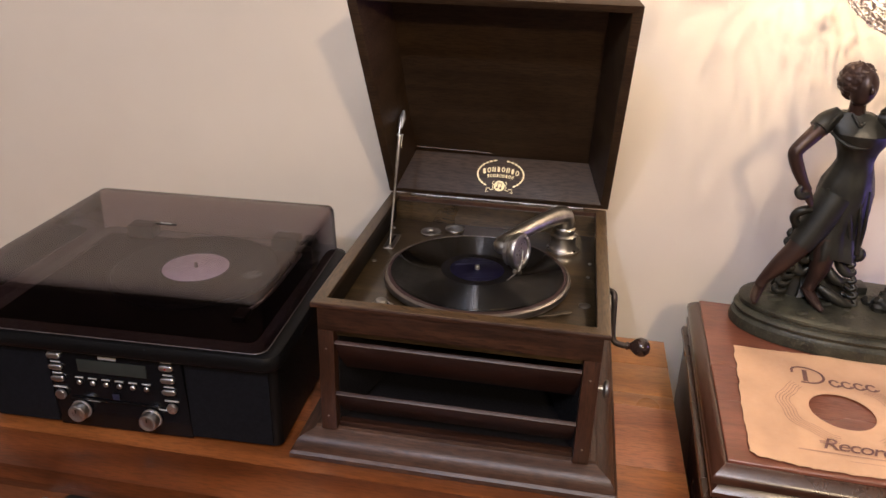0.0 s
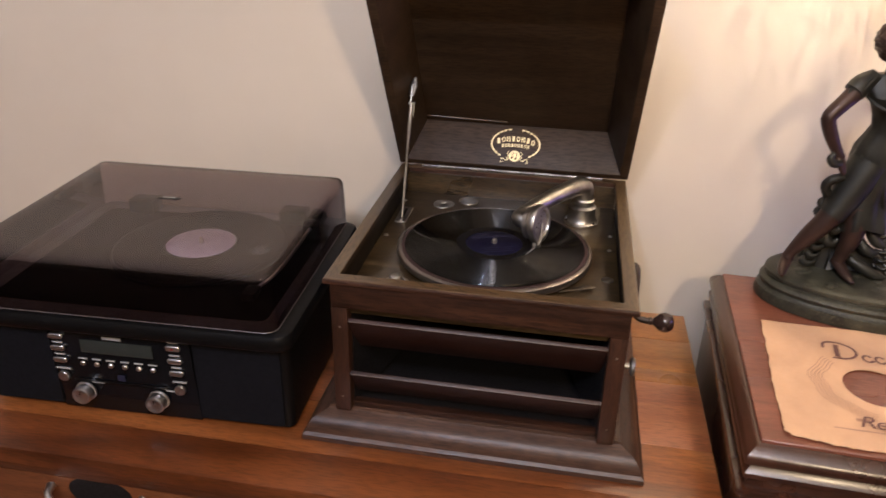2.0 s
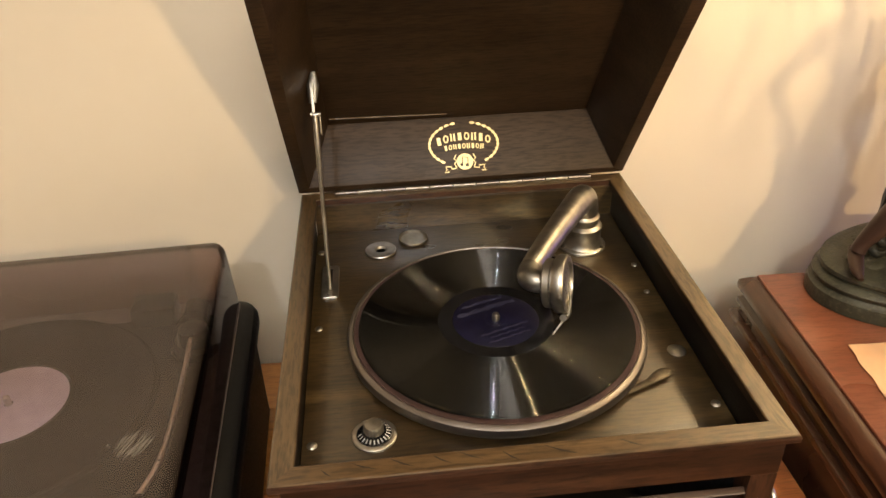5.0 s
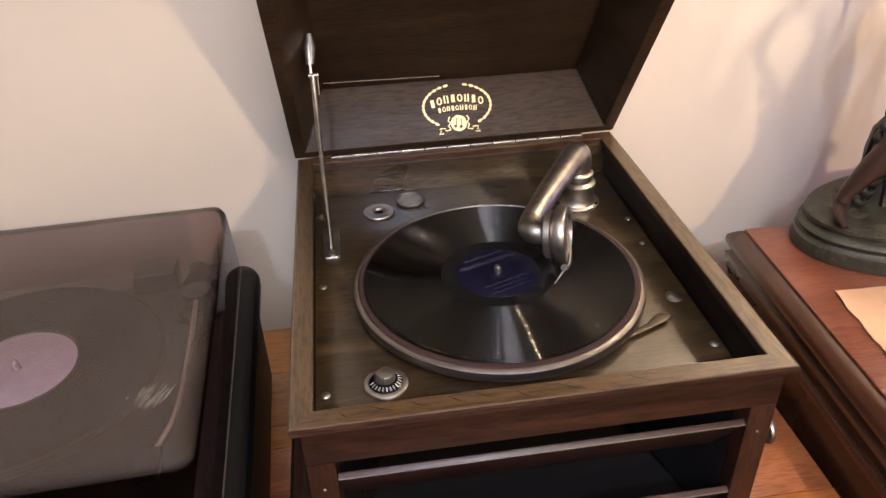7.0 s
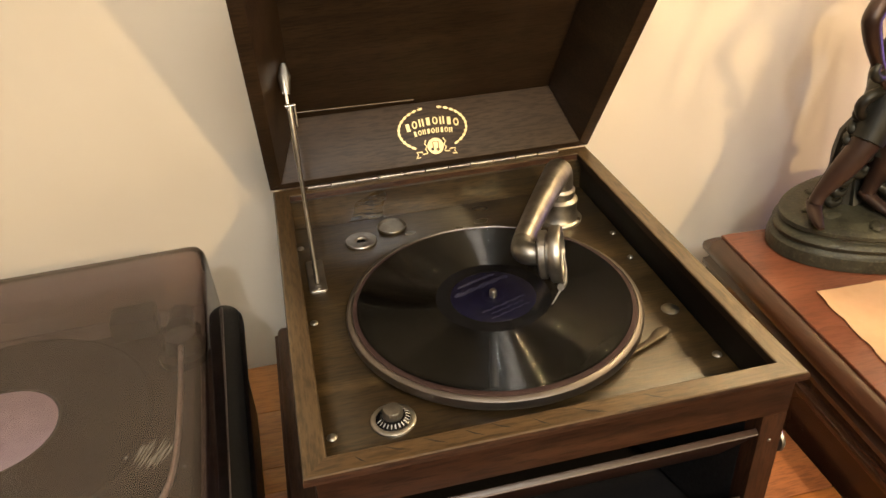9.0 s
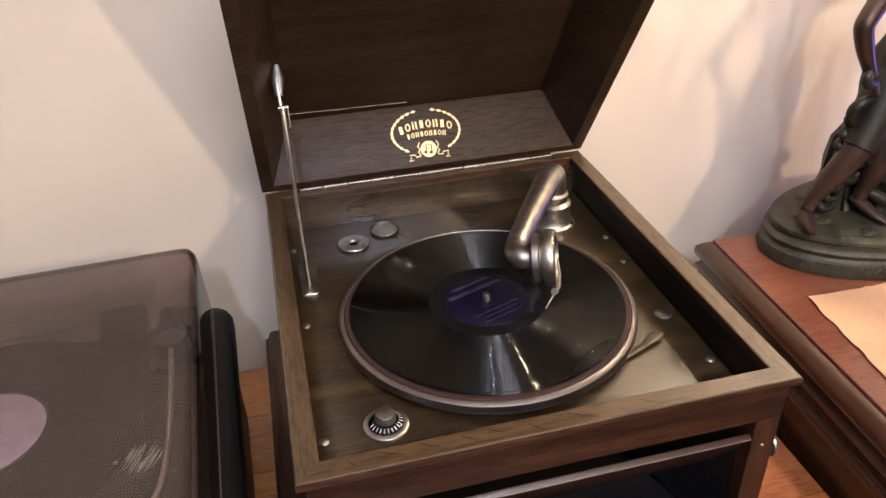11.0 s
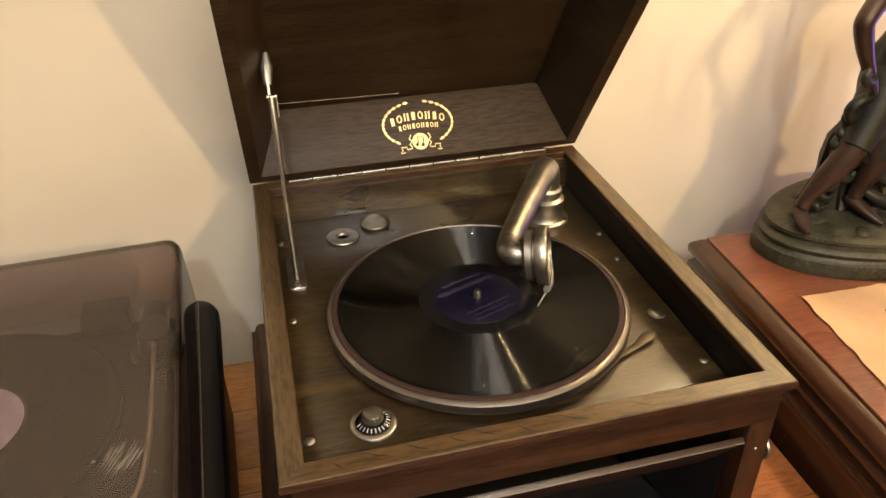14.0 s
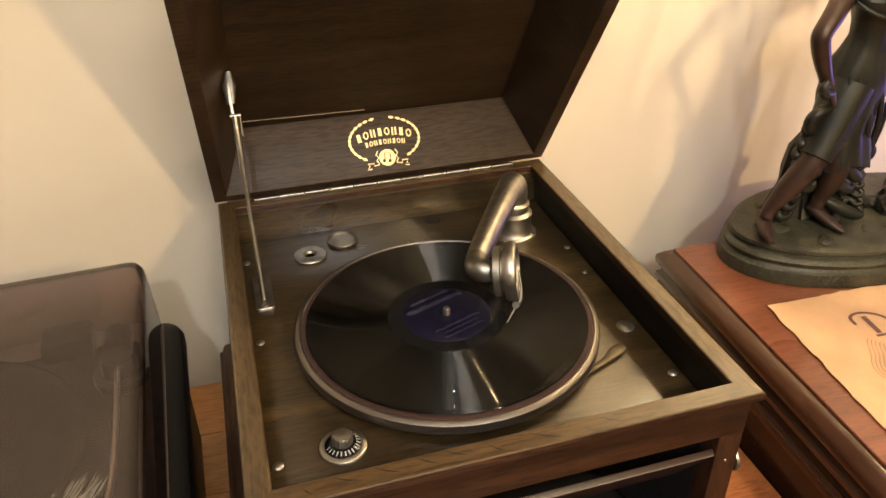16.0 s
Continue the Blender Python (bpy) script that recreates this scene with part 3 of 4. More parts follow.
    for r, z in ((0.0078, 0.005), (0.0078, 0.0115), (0.0068, 0.0130), (0.003, 0.0135)):
        loops.append([km @ Vector(((r + 0.0005 * (i % 2)) * math.cos(2 * math.pi * i / 40), (r + 0.0005 * (i % 2)) * math.sin(2 * math.pi * i / 40), z)) for i in range(40)])
    put("dial_knob", rings(loops), "nickel", dial)
    # brake lever
    put("brake_lever", tube([(0.095, -0.094, BOARD_Z + 0.004), (0.118, -0.085, BOARD_Z + 0.004), (0.127, -0.0795, BOARD_Z + 0.005), (0.135, -0.0755, BOARD_Z + 0.005), (0.141, -0.072, BOARD_Z + 0.004)],
                            [0.003, 0.0030, 0.0052, 0.0062, 0.0028], 14, flat=0.2, smooth_steps=1), "lever", label="flat nickel brake lever beside the turntable")
    # platter
    pl = put("turntable", lathe([(0.03, 0.998), (0.128, 0.998), (0.1345, 0.9995), (0.1372, 1.0025), (0.1375, 1.0065), (0.1366, 1.0098), (0.1340, 1.0117), (0.1322, 1.0119), (0.1312, 1.0108)], 96), "platter", label="nickel-edged turntable platter")
    put("felt_cover", lathe([(0.1313, 1.0105), (0.1306, 1.0116), (0.006, 1.0118)], 96), "felt", pl, "worn red-brown felt cover")
    put("spindle", lathe([(0.0036, 1.0110), (0.0036, 1.0195), (0.0028, 1.0212), (0.001, 1.0220)], 20), "bright", pl)
    # tone arm
    ax, ay = 0.121, 0.149
    am = Matrix.Translation((ax, ay, 0))
    arm = put("tone_arm", lathe([(0.0265, BOARD_Z), (0.0268, 0.9975), (0.0255, 0.9990), (0.0235, 0.9996), (0.0215, 1.003), (0.0205, 1.010), (0.0205, 1.018), (0.0212, 1.0195), (0.0212, 1.0215), (0.0195, 1.0230),
                                  (0.0170, 1.0245), (0.0168, 1.0295), (0.0178, 1.0305), (0.0178, 1.0330), (0.0160, 1.0345), (0.0150, 1.0360)], 44, am), "nickel", label="tapered nickel tone arm on a round bracket")
    for a in (-40, 80, 200):
        put("screw", lathe([(0.0026, 0.9985), (0.0024, 1.0005), (0.001, 1.001)], 12, Matrix.Translation((ax + 0.0238 * math.cos(radians(a)), ay + 0.0238 * math.sin(radians(a)), 0))), "iron", arm)
    put("arm_tube", tube([(ax, ay, 1.034), (ax, ay, 1.046), (ax - 0.003, ay - 0.004, 1.057), (ax - 0.012, ay - 0.019, 1.0605), (0.083, 0.092, 1.060), (0.055, 0.051, 1.057), (0.040, 0.028, 1.0545), (0.033, 0.017, 1.053)],
                         [0.0152, 0.0152, 0.0150, 0.0142, 0.0125, 0.0112, 0.0106, 0.0100], 28, smooth_steps=2), "nickel", arm)
    sb_c = Vector((0.0605, -0.004, 1.0515))
    up = Vector((0.004, 0.024, 0.048)).normalized()
    nrm = Vector((0.88, -0.47, 0.0))
    nrm = (nrm - up * nrm.dot(up)).normalized()
    sm = Matrix((nrm.cross(up).normalized(), up, nrm)).transposed().to_4x4()
    sm.translation = sb_c
    put("arm_elbow", tube([(0.036, 0.022, 1.0538), (0.031, 0.010, 1.0525), (0.035, 0.003, 1.0520), sb_c - nrm * 0.012], [0.0102, 0.0112, 0.0108, 0.0095], 24, smooth_steps=2), "nickel_dull", arm)
    box_ = put("soundbox", lathe([(0.006, -0.0165), (0.0205, -0.0165), (0.0225, -0.015), (0.0225, -0.0095), (0.0205, -0.0085), (0.0205, -0.0065), (0.0255, -0.0060), (0.0268, -0.004), (0.0268, 0.0025), (0.0255, 0.0045), (0.0205, 0.0048), (0.0195, 0.002)], 48, sm), "nickel", arm, "round nickel soundbox with mica diaphragm")
    put("diaphragm", lathe([(0.0197, 0.0015), (0.012, 0.0010), (0.001, 0.0008)], 36, sm), "mica", box_)
    rng = random.Random(4)
    for k in range(22):
        a, rr = rng.uniform(0, 2 * math.pi), rng.uniform(0.003, 0.0175)
        put("diaphragm_spot", disc(rr * math.cos(a), rr * math.sin(a), rng.uniform(0.0009, 0.0022), 0.0024, frame_m=sm, segs=9), "print_white" if k % 3 else "iron", box_)
    put("needle_holder", tube([sm @ Vector((0, 0.001, 0.0055)), sm @ Vector((0, -0.016, 0.007)), sm @ Vector((0, -0.026, 0.006)), sm @ Vector((0, -0.031, 0.003))], [0.0010, 0.0012, 0.0020, 0.0022], 12), "nickel_dull", box_)
    put("clamp", tube([sm @ Vector((-0.008, -0.030, 0.002)), sm @ Vector((0.008, -0.030, 0.002))], 0.0032, 12), "nickel_dull", box_)
    put("needle", tube([sm @ Vector((0, -0.030, 0.003)), (0.047, -0.030, 1.0155)], [0.0011, 0.0004], 8), "bright", box_)
    # winding crank
    cr = put("crank", tube([(0.181, 0.035, 0.985), (0.196, 0.035, 0.985), (0.203, 0.030, 0.984), (0.2045, 0.024, 0.976), (0.2055, 0.018, 0.945), (0.207, 0.012, 0.922), (0.210, 0.009, 0.914), (0.216, 0.006, 0.912), (0.231, 0.003, 0.912)], 0.0046, 14, smooth_steps=2), "iron", label="dark iron winding crank with turned wooden knob")
    km2 = Matrix.Translation((0.228, 0.004, 0.912)) @ Matrix.Rotation(radians(90), 4, "Y") @ Matrix.Scale(0.84, 4)
    put("knob", lathe([(0.007, 0.0), (0.0072, 0.003), (0.0055, 0.006), (0.0095, 0.011), (0.0150, 0.017), (0.0175, 0.025), (0.0160, 0.033), (0.0100, 0.0395), (0.002, 0.0415)], 28, km2), "knob", cr, "polished dark wooden knob")
    sk = Matrix.Translation((0.181, -0.172, 0.9475)) @ Matrix.Rotation(radians(90), 4, "Y")
    put("side_knob", lathe([(0.004, 0), (0.004, 0.007), (0.0085, 0.008), (0.0115, 0.0095), (0.012, 0.0115), (0.0105, 0.0135), (0.003, 0.0145)], 28, sk), "nickel_dull", label="small round nickel knob on the side")
    for sx in (-1, 1):
        for z in (0.862, 0.968):
            put("nail", lathe([(0.0016, 0), (0.001, 0.0008)], 8, Matrix.Translation((sx * 0.1705, -0.1900, z)) @ Matrix.Rotation(radians(90), 4, "X")), "nickel_dull")
    # lid
    lid = put("lid", hexa([lidp(-0.166, 0.030, 0.0665), lidp(0.166, 0.030, 0.0665), lidp(0.166, 0.400, 0.0665), lidp(-0.166, 0.400, 0.0665),
                           lidp(-0.166, 0.030, 0.080), lidp(0.166, 0.030, 0.080), lidp(0.166, 0.400, 0.080), lidp(-0.166, 0.400, 0.080)], 0.001), "lid_in", label="deep oak lid with sloping sides, propped open")
    O, I, ti, dep = 0.1915, 0.178, 0.1515, 0.066
    r0, r1, q0, q1, t0, t1 = 0.0, 0.430, 0.0115, 0.4185, 0.0385, 0.392
    corner_in = [(-I, q0, -ti, t0), (I, q0, ti, t0), (I, q1, ti, t1), (-I, q1, -ti, t1)]
    corner_out = [(-O, r0, -0.166, 0.026), (O, r0, 0.166, 0.026), (O, r1, 0.166, 0.404), (-O, r1, -0.166, 0.404)]
    for k, name in ((0, "back_wall"), (1, "side_wall"), (2, "front_wall"), (3, "side_wall")):
        a, b = corner_in[k], corner_in[(k + 1) % 4]
        c, d = corner_out[k], corner_out[(k + 1) % 4]
        put(name, hexa([lidp(a[0], a[1], 0.0), lidp(b[0], b[1], 0.0), lidp(b[2], b[3], dep), lidp(a[2], a[3], dep),
                        lidp(c[0], c[1], 0.0), lidp(d[0], d[1], 0.0), lidp(d[2], d[3], 0.0795), lidp(c[2], c[3], 0.0795)], 0.0009), "lid_strip" if k == 0 else "lid_in", lid)
    # pale strip draws the thin light line of a gap in the lid
    put("lining_strip", tube([lidp(-0.149, 0.050, 0.0658), lidp(-0.015, 0.046, 0.0658)], 0.0009, 8), "rim", lid)
    # hinge
    hb = put("hinge", box(-0.150, 0.150, 0.2255, 0.2365, RIM_Z + 0.0002, RIM_Z + 0.0016, 0.0003), "nickel_dull", label="long nickel piano hinge")
    n = 11
    for k in range(n):
        a = -0.150 + 0.300 * k / n
        put("knuckle", tube([(a + 0.0006, 0.2275, RIM_Z + 0.0025), (a + 0.300 / n - 0.0006, 0.2275, RIM_Z + 0.0025)], 0.0027, 10), "nickel_dull" if k % 2 else "platter", hb)
    # lid stay
    stay = put("lid_stay", slab(-0.1655, -0.1475, 0.082, 0.142, [(0, BOARD_Z), (0, BOARD_Z + 0.0014), (-0.0006, BOARD_Z + 0.002)], 0.004), "nickel", label="slotted nickel lid stay with spring catch")
    # black strip on the plate paints the dark inside of the slot
    put("slot", box(-0.1590, -0.1545, 0.096, 0.134, BOARD_Z + 0.0015, BOARD_Z + 0.0023, 0.0002), "horn", stay)
    put("screw", lathe([(0.0035, 0.9965), (0.003, 0.9985), (0.001, 0.999)], 14, Matrix.Translation((-0.1565, 0.088, 0))), "bright", stay)
    foot, piv = Vector((-0.1565, 0.097, 0.997)), Vector((-0.1555, 0.160, 1.163))
    put("rod", tube([foot, foot.lerp(piv, 0.7), foot.lerp(piv, 0.71), piv], [0.0021, 0.0021, 0.0028, 0.0030], 10), "nickel", stay)
    put("catch_plate", hexa([(-0.1585, 0.156, 1.158), (-0.1585, 0.166, 1.156), (-0.1585, 0.184, 1.183), (-0.1585, 0.174, 1.190),
                             (-0.1555, 0.156, 1.158), (-0.1555, 0.166, 1.156), (-0.1555, 0.184, 1.183), (-0.1555, 0.174, 1.190)], 0.0008), "nickel_dull", stay)
    put("finger_tab", tube([(-0.157, 0.168, 1.172), (-0.156, 0.180, 1.186), (-0.155, 0.187, 1.197)], [0.004, 0.0065, 0.0025], 12, flat=0.4), "nickel", stay)
    put("pivot_pin", tube([(-0.160, 0.160, 1.163), (-0.150, 0.160, 1.163)], 0.0022, 10), "nickel", stay)
    put("spring", tube([(-0.151, 0.160, 1.165), (-0.151, 0.152, 1.146), (-0.151, 0.158, 1.142)], 0.0009, 8), "nickel", stay)
    # gold transfer on the lid's back wall: garland, arched bars, disc with note, ribbon
    A, Bp = lidp(0, q0, 0.0), lidp(0, t0, dep)
    vv = (Bp - A).normalized()
    uu = Vector((1, 0, 0))
    lm = Matrix((uu, vv, uu.cross(vv))).transposed().to_4x4()
    lm.translation = A + vv * 0.035 + uu * 0.003
    for k in range(26):
        a = radians(-50 + k * 280 / 25)
        if 80 < math.degrees(a) < 100:
            continue
        x, y = 0.0400 * math.cos(a), 0.0255 * math.sin(a) + 0.004
        d = Vector((-0.0400 * math.sin(a), 0.0255 * math.cos(a))).normalized() * 0.0030
        put("gold_bead", stroke([(x - d.x, y - d.y), (x, y), (x + d.x, y + d.y)], [0.0016, 0.0034, 0.0016], 0.0006, None, lm), "gold", lid, "", False)
    for n_, rx, ry, cy, w, h, span in ((8, 0.044, 0.020, -0.0068, 0.0068, 0.0090, 0.0655), (9, 0.046, 0.014, -0.0122, 0.0045, 0.0058, 0.0475)):
        for k in range(n_):
            x = -span / 2 + span * (k + 0.5) / n_
            y = cy + ry * math.sqrt(max(0, 1 - (x / rx) ** 2))
            t = bmesh.new()
            if k % 3 == 1:
                stroke(arc(x, y, w * 0.36, h * 0.42, 0, 360, 18), w * 0.24, 0.0006, t, lm)
            elif k % 3 == 0:
                stroke([(x - x * 0.02, y - h / 2), (x + x * 0.02, y + h / 2)], w * 0.62, 0.0006, t, lm)
            else:
                for q in (-0.27, 0.27):
                    stroke([(x + w * q - x * 0.02, y - h / 2), (x + w * q + x * 0.02, y + h / 2)], w * 0.30, 0.0006, t, lm)
            put("gold_bar", t, "gold", lid, "", False)
    t = bmesh.new()
    disc(0, -0.0165, 0.0095, 0.0006, t, lm)
    put("gold_disc", t, "gold", lid, "", False)
    t = bmesh.new()
    stroke([(-0.0032, -0.0195), (-0.0026, -0.0110), (0.0036, -0.0120), (0.0032, -0.0205)], 0.0012, 0.0010, t, lm)
    disc(-0.0042, -0.0198, 0.0019, 0.0010, t, lm, 12)
    disc(0.0022, -0.0208, 0.0019, 0.0010, t, lm, 12)
    put("note_mark", t, "lid_in", lid, "", False)
    for s in (-1, 1):
        t = bmesh.new()
        stroke([(s * 0.0100, -0.0080), (s * 0.0125, -0.0125), (s * 0.0100, -0.0155), (s * 0.0125, -0.0190), (s * 0.0100, -0.0225)], 0.0013, 0.0006, t, lm)
        stroke([(s * 0.0100, -0.0235), (s * 0.0160, -0.0245), (s * 0.0165, -0.0215), (s * 0.0230, -0.0215), (s * 0.0215, -0.0245), (s * 0.0240, -0.0280), (s * 0.0190, -0.0275)], 0.0012, 0.0006, t, lm)
        put("gold_ribbon", t, "gold", lid, "", False)
    return g


gramophone()


# ---- record on the gramophone ----
def record(name, loc, rz, label_mat, label, label_r, face="vinyl"):
    rec = thing(name, loc, rz, label, "record")
    R = 0.1268
    prof = [(0.0036, 0.0), (R - 0.001, 0.0), (R, 0.0008), (R - 0.0012, 0.0019)]
    part("disc", lathe(prof + [(R - 0.0035, 0.0022), (0.0535, 0.0022)], 128, caps=False), face, rec)
    part("run_out", lathe([(0.0535, 0.0022), (label_r, 0.0020), (0.0036, 0.0019)], 96, caps=False), "deadwax", rec)
    lb = part("label", lathe([(label_r, 0.0021), (label_r - 0.0005, 0.00245), (0.0037, 0.00245)], 72, caps=False), label_mat, rec)
    return rec, lb


rec, lb = record("shellac_record", (0, 0, 1.0121), 20, "label", "black ten-inch shellac record with navy blue label", 0.0400)
t = bmesh.new()
stroke(arc(0, 0, 0.010, 0.010, 0, 360, 40), 0.0005, 0.0027, t)
part("label_ring", t, "label_print", lb, smooth=False)
for x0, x1, y, w in ((-0.030, 0.030, 0.019, 0.0065), (-0.020, 0.022, 0.029, 0.004), (-0.024, 0.024, -0.016, 0.0028), (-0.018, 0.018, -0.022, 0.0022), (-0.022, 0.020, -0.028, 0.0022)):
    t = bmesh.new()
    n = 14
    stroke([(x0 + (x1 - x0) * i / n, y + 0.0005 * math.sin(i * 1.7)) for i in range(n + 1)], [w * (0.55 + 0.45 * abs(math.sin(i * 2.1))) for i in range(n + 1)], 0.0027, t)
    part("label_bar", t, "label_print", lb, smooth=False)


# ---- record player with radio ----
def record_player():
    p = thing("record_player", (-0.466, -0.044, TOP), 2.0, "black stereo record player with smoked lid, radio and speakers", "record player")
    W, D = 0.4444, 0.369
    hw, hd = W / 2, D / 2
    fy = -hd + 0.020
    part("body", slab(-hw + 0.008, hw + 0.001, fy, hd - 0.006, [(-0.004, 0.003), (0, 0.006), (0, 0.138), (-0.003, 0.140)], 0.012), "black", p)
    for sx in (-1, 1):
        for sy in (-1, 1):
            part("foot", lathe([(0.014, 0), (0.015, 0.003), (0.015, 0.006)], 20, Matrix.Translation((sx * (hw - 0.04), sy * (hd - 0.06), 0))), "black", p)
    part("plinth", slab(-hw - 0.008, hw + 0.010, -hd, hd, [(-0.010, 0.134), (-0.003, 0.1365), (0, 0.141), (0, 0.152), (-0.003, 0.158), (-0.009, 0.1605), (-0.02, 0.161)], 0.024, 8), "black", p, "black plinth with rounded edge")
    part("deck", slab(-hw + 0.03, hw - 0.03, -hd + 0.03, hd - 0.03, [(0, 0.160), (0, 0.1635), (-0.002, 0.1645)], 0.012), "grey", p)
    # speakers and control panel on the front
    for a, b in ((-hw + 0.010, -0.107), (0.095, hw - 0.010)):
        part("speaker_grille", slab(a, b, -0.062, 0.062, [(-0.003, 0.0), (0.0, -0.002), (0.0, 0.003)], 0.004), "cloth", p, "charcoal cloth speaker grille").matrix_basis = pose(0, fy - 0.001, 0.072, 90, 0, 0)
    cx = -0.0075
    f0 = fy - 0.002
    panel = part("control_panel", hexa([(cx - 0.0985, f0, 0.004), (cx + 0.1015, f0, 0.004), (cx + 0.0985, f0 - 0.004, 0.134), (cx - 0.0965, f0 - 0.004, 0.134),
                                        (cx - 0.0985, f0 + 0.006, 0.004), (cx + 0.1015, f0 + 0.006, 0.004), (cx + 0.0985, f0 + 0.006, 0.134), (cx - 0.0965, f0 + 0.006, 0.134)], 0.001), "gloss", p, "gloss black radio control panel")

    # places across the panel are taken from the lower front corner of the body
    def px(u):
        return u + 0.2315

    fz = f0 - 0.0042
    up = 0.0115
    part("display", box(px(-0.293), px(-0.192), fz - 0.0008, fz + 0.001, 0.0885 + up, 0.1085 + up, 0.0006), "screen", panel, "grey-green radio display")
    part("maker_bar", box(px(-0.260), px(-0.234), fz - 0.0005, fz + 0.001, 0.1115 + up, 0.1158 + up, 0.0001), "print_white", panel)
    for k, (u, z) in enumerate(((-0.3257, 0.111), (-0.3257, 0.0925), (-0.3257, 0.0738), (-0.1618, 0.1094), (-0.1618, 0.0893), (-0.1618, 0.0703))):
        z += up
        sl = slab(-0.0100, 0.0100, -0.0042, 0.0042, [(0, 0), (0, 0.003), (-0.001, 0.0040), (-0.002, 0.0043)], 0.0042, 5)
        bt = part("button", sl, "bright", panel, "oval silver push button")
        bt.matrix_basis = pose(px(u), fz + 0.0005, z, 90, 0, 0)
        part("button_mark", box(px(u) - 0.007, px(u) + 0.007, fz - 0.0003, fz + 0.001, z + 0.0068, z + 0.0088, 0.0001), "print_white", panel)
    part("record_mark", box(-0.0012, 0.0012, -0.0012, 0.0012, 0.004, 0.0047, 0.0002), "red_dot", bt).matrix_basis = pose(0, 0.039, 0, 0, 0, 0)
    for u, z in ((-0.3257, 0.0473), (-0.1602, 0.0436)):
        z += up
        part("button", lathe([(0.0078, 0), (0.0078, 0.003), (0.0068, 0.0045), (0.002, 0.005)], 24, pose(px(u), fz + 0.0005, z, 90, 0, 0)), "bright", panel, "round silver push button")
        part("button_mark", box(px(u) - 0.010, px(u) + 0.010, fz - 0.0003, fz + 0.001, z + 0.0105, z + 0.0128, 0.0001), "print_white", panel)
    for k in range(6):
        u = -0.294 + 0.0992 * k / 5
        part("button", lathe([(0.0038, 0), (0.0038, 0.002), (0.0028, 0.0032), (0.001, 0.0034)], 16, pose(px(u), fz + 0.0005, 0.0708 + up, 90, 0, 0)), "bright", panel, "small round silver button")
        part("button_mark", box(px(u) - 0.006, px(u) + 0.006, fz - 0.0003, fz + 0.001, 0.0772 + up, 0.0790 + up, 0.0001), "print_white", panel)
    part("disc_slot", box(px(-0.312), px(-0.182), fz - 0.0003, fz + 0.001, 0.0408 + up, 0.0430 + up, 0.0003), "black", panel)
    part("slot_mark", box(px(-0.248), px(-0.238), fz - 0.0004, fz + 0.001, 0.0470 + up, 0.0560 + up, 0.0002), "label_print", panel)
    for u, z in ((-0.2985, 0.0250), (-0.1935, 0.0230)):
        z += up
        kn = part("dial", lathe([(0.0148, 0), (0.0148, 0.002), (0.0132, 0.003), (0.0130, 0.013), (0.0120, 0.0150), (0.0098, 0.0155), (0.0090, 0.0150), (0.002, 0.0148)], 44, pose(px(u), fz + 0.0005, z, 90, 0, 0)), "bright", panel, "turned silver dial")
        part("pointer", box(px(u) - 0.0006, px(u) + 0.0006, fz - 0.0158, fz - 0.0146, z + 0.003, z + 0.0085, 0.0001), "iron", kn)
        part("button_mark", box(px(u) + 0.012, px(u) + 0.030, fz - 0.0003, fz + 0.001, z + 0.0150, z + 0.0166, 0.0001), "print_white", panel)
    # platter, arm, hinges under the cover
    part("platter", lathe([(0.120, 0.164), (0.1285, 0.165), (0.129, 0.169), (0.127, 0.1705), (0.004, 0.1705)], 72, Matrix.Translation((0.0232, 0.0332, 0))), "grey", p)
    part("spindle", lathe([(0.003, 0.165), (0.003, 0.181), (0.001, 0.183)], 14, Matrix.Translation((0.0232, 0.0332, 0))), "bright", p)
    arm = part("tone_arm", lathe([(0.024, 0.164), (0.024, 0.172), (0.016, 0.174), (0.014, 0.190), (0.005, 0.192)], 28, Matrix.Translation((0.178, 0.098, 0))), "black", p)
    part("arm_tube", tube([(0.178, 0.098, 0.186), (0.180, 0.02, 0.187), (0.178, -0.07, 0.186), (0.165, -0.105, 0.184)], 0.0024, 12, smooth_steps=2), "bright", arm, "slim silver tone arm")
    part("head_shell", box(0.152, 0.170, -0.132, -0.104, 0.178, 0.188, 0.002), "black", arm)
    part("counterweight", lathe([(0.013, 0), (0.013, 0.022)], 24, pose(0.178, 0.134, 0.187, 90, 0, 0)), "black", arm)
    for x in (-0.13, 0.13):
        part("hinge", box(x - 0.022, x + 0.022, hd - 0.045, hd - 0.012, 0.160, 0.186, 0.004), "black", p)
    # smoked cover, a thin shell with rounded edges
    lw, ld = 0.2075, 0.1745
    oy = 0.002
    prof = [(0.006, 0.1625), (0.0035, 0.225), (0.0025, 0.2330), (-0.001, 0.2385), (-0.006, 0.2405), (-0.03, 0.2408)]
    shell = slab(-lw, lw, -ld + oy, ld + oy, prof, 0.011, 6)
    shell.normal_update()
    # flat top takes the clear tint, upright faces the darkened copy
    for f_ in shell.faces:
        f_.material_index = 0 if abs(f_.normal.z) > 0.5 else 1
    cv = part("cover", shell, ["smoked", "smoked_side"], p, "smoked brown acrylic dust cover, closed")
    # thin pale ring paints the light line round the foot of the cover
    part("cover_edge", slab(-lw, lw, -ld + oy, ld + oy, [(0.0064, 0.1616), (0.0070, 0.1624), (0.0064, 0.1632)], 0.011, 6), "edge_glint", cv, "bottom edge of the cover, its light line painted pale")
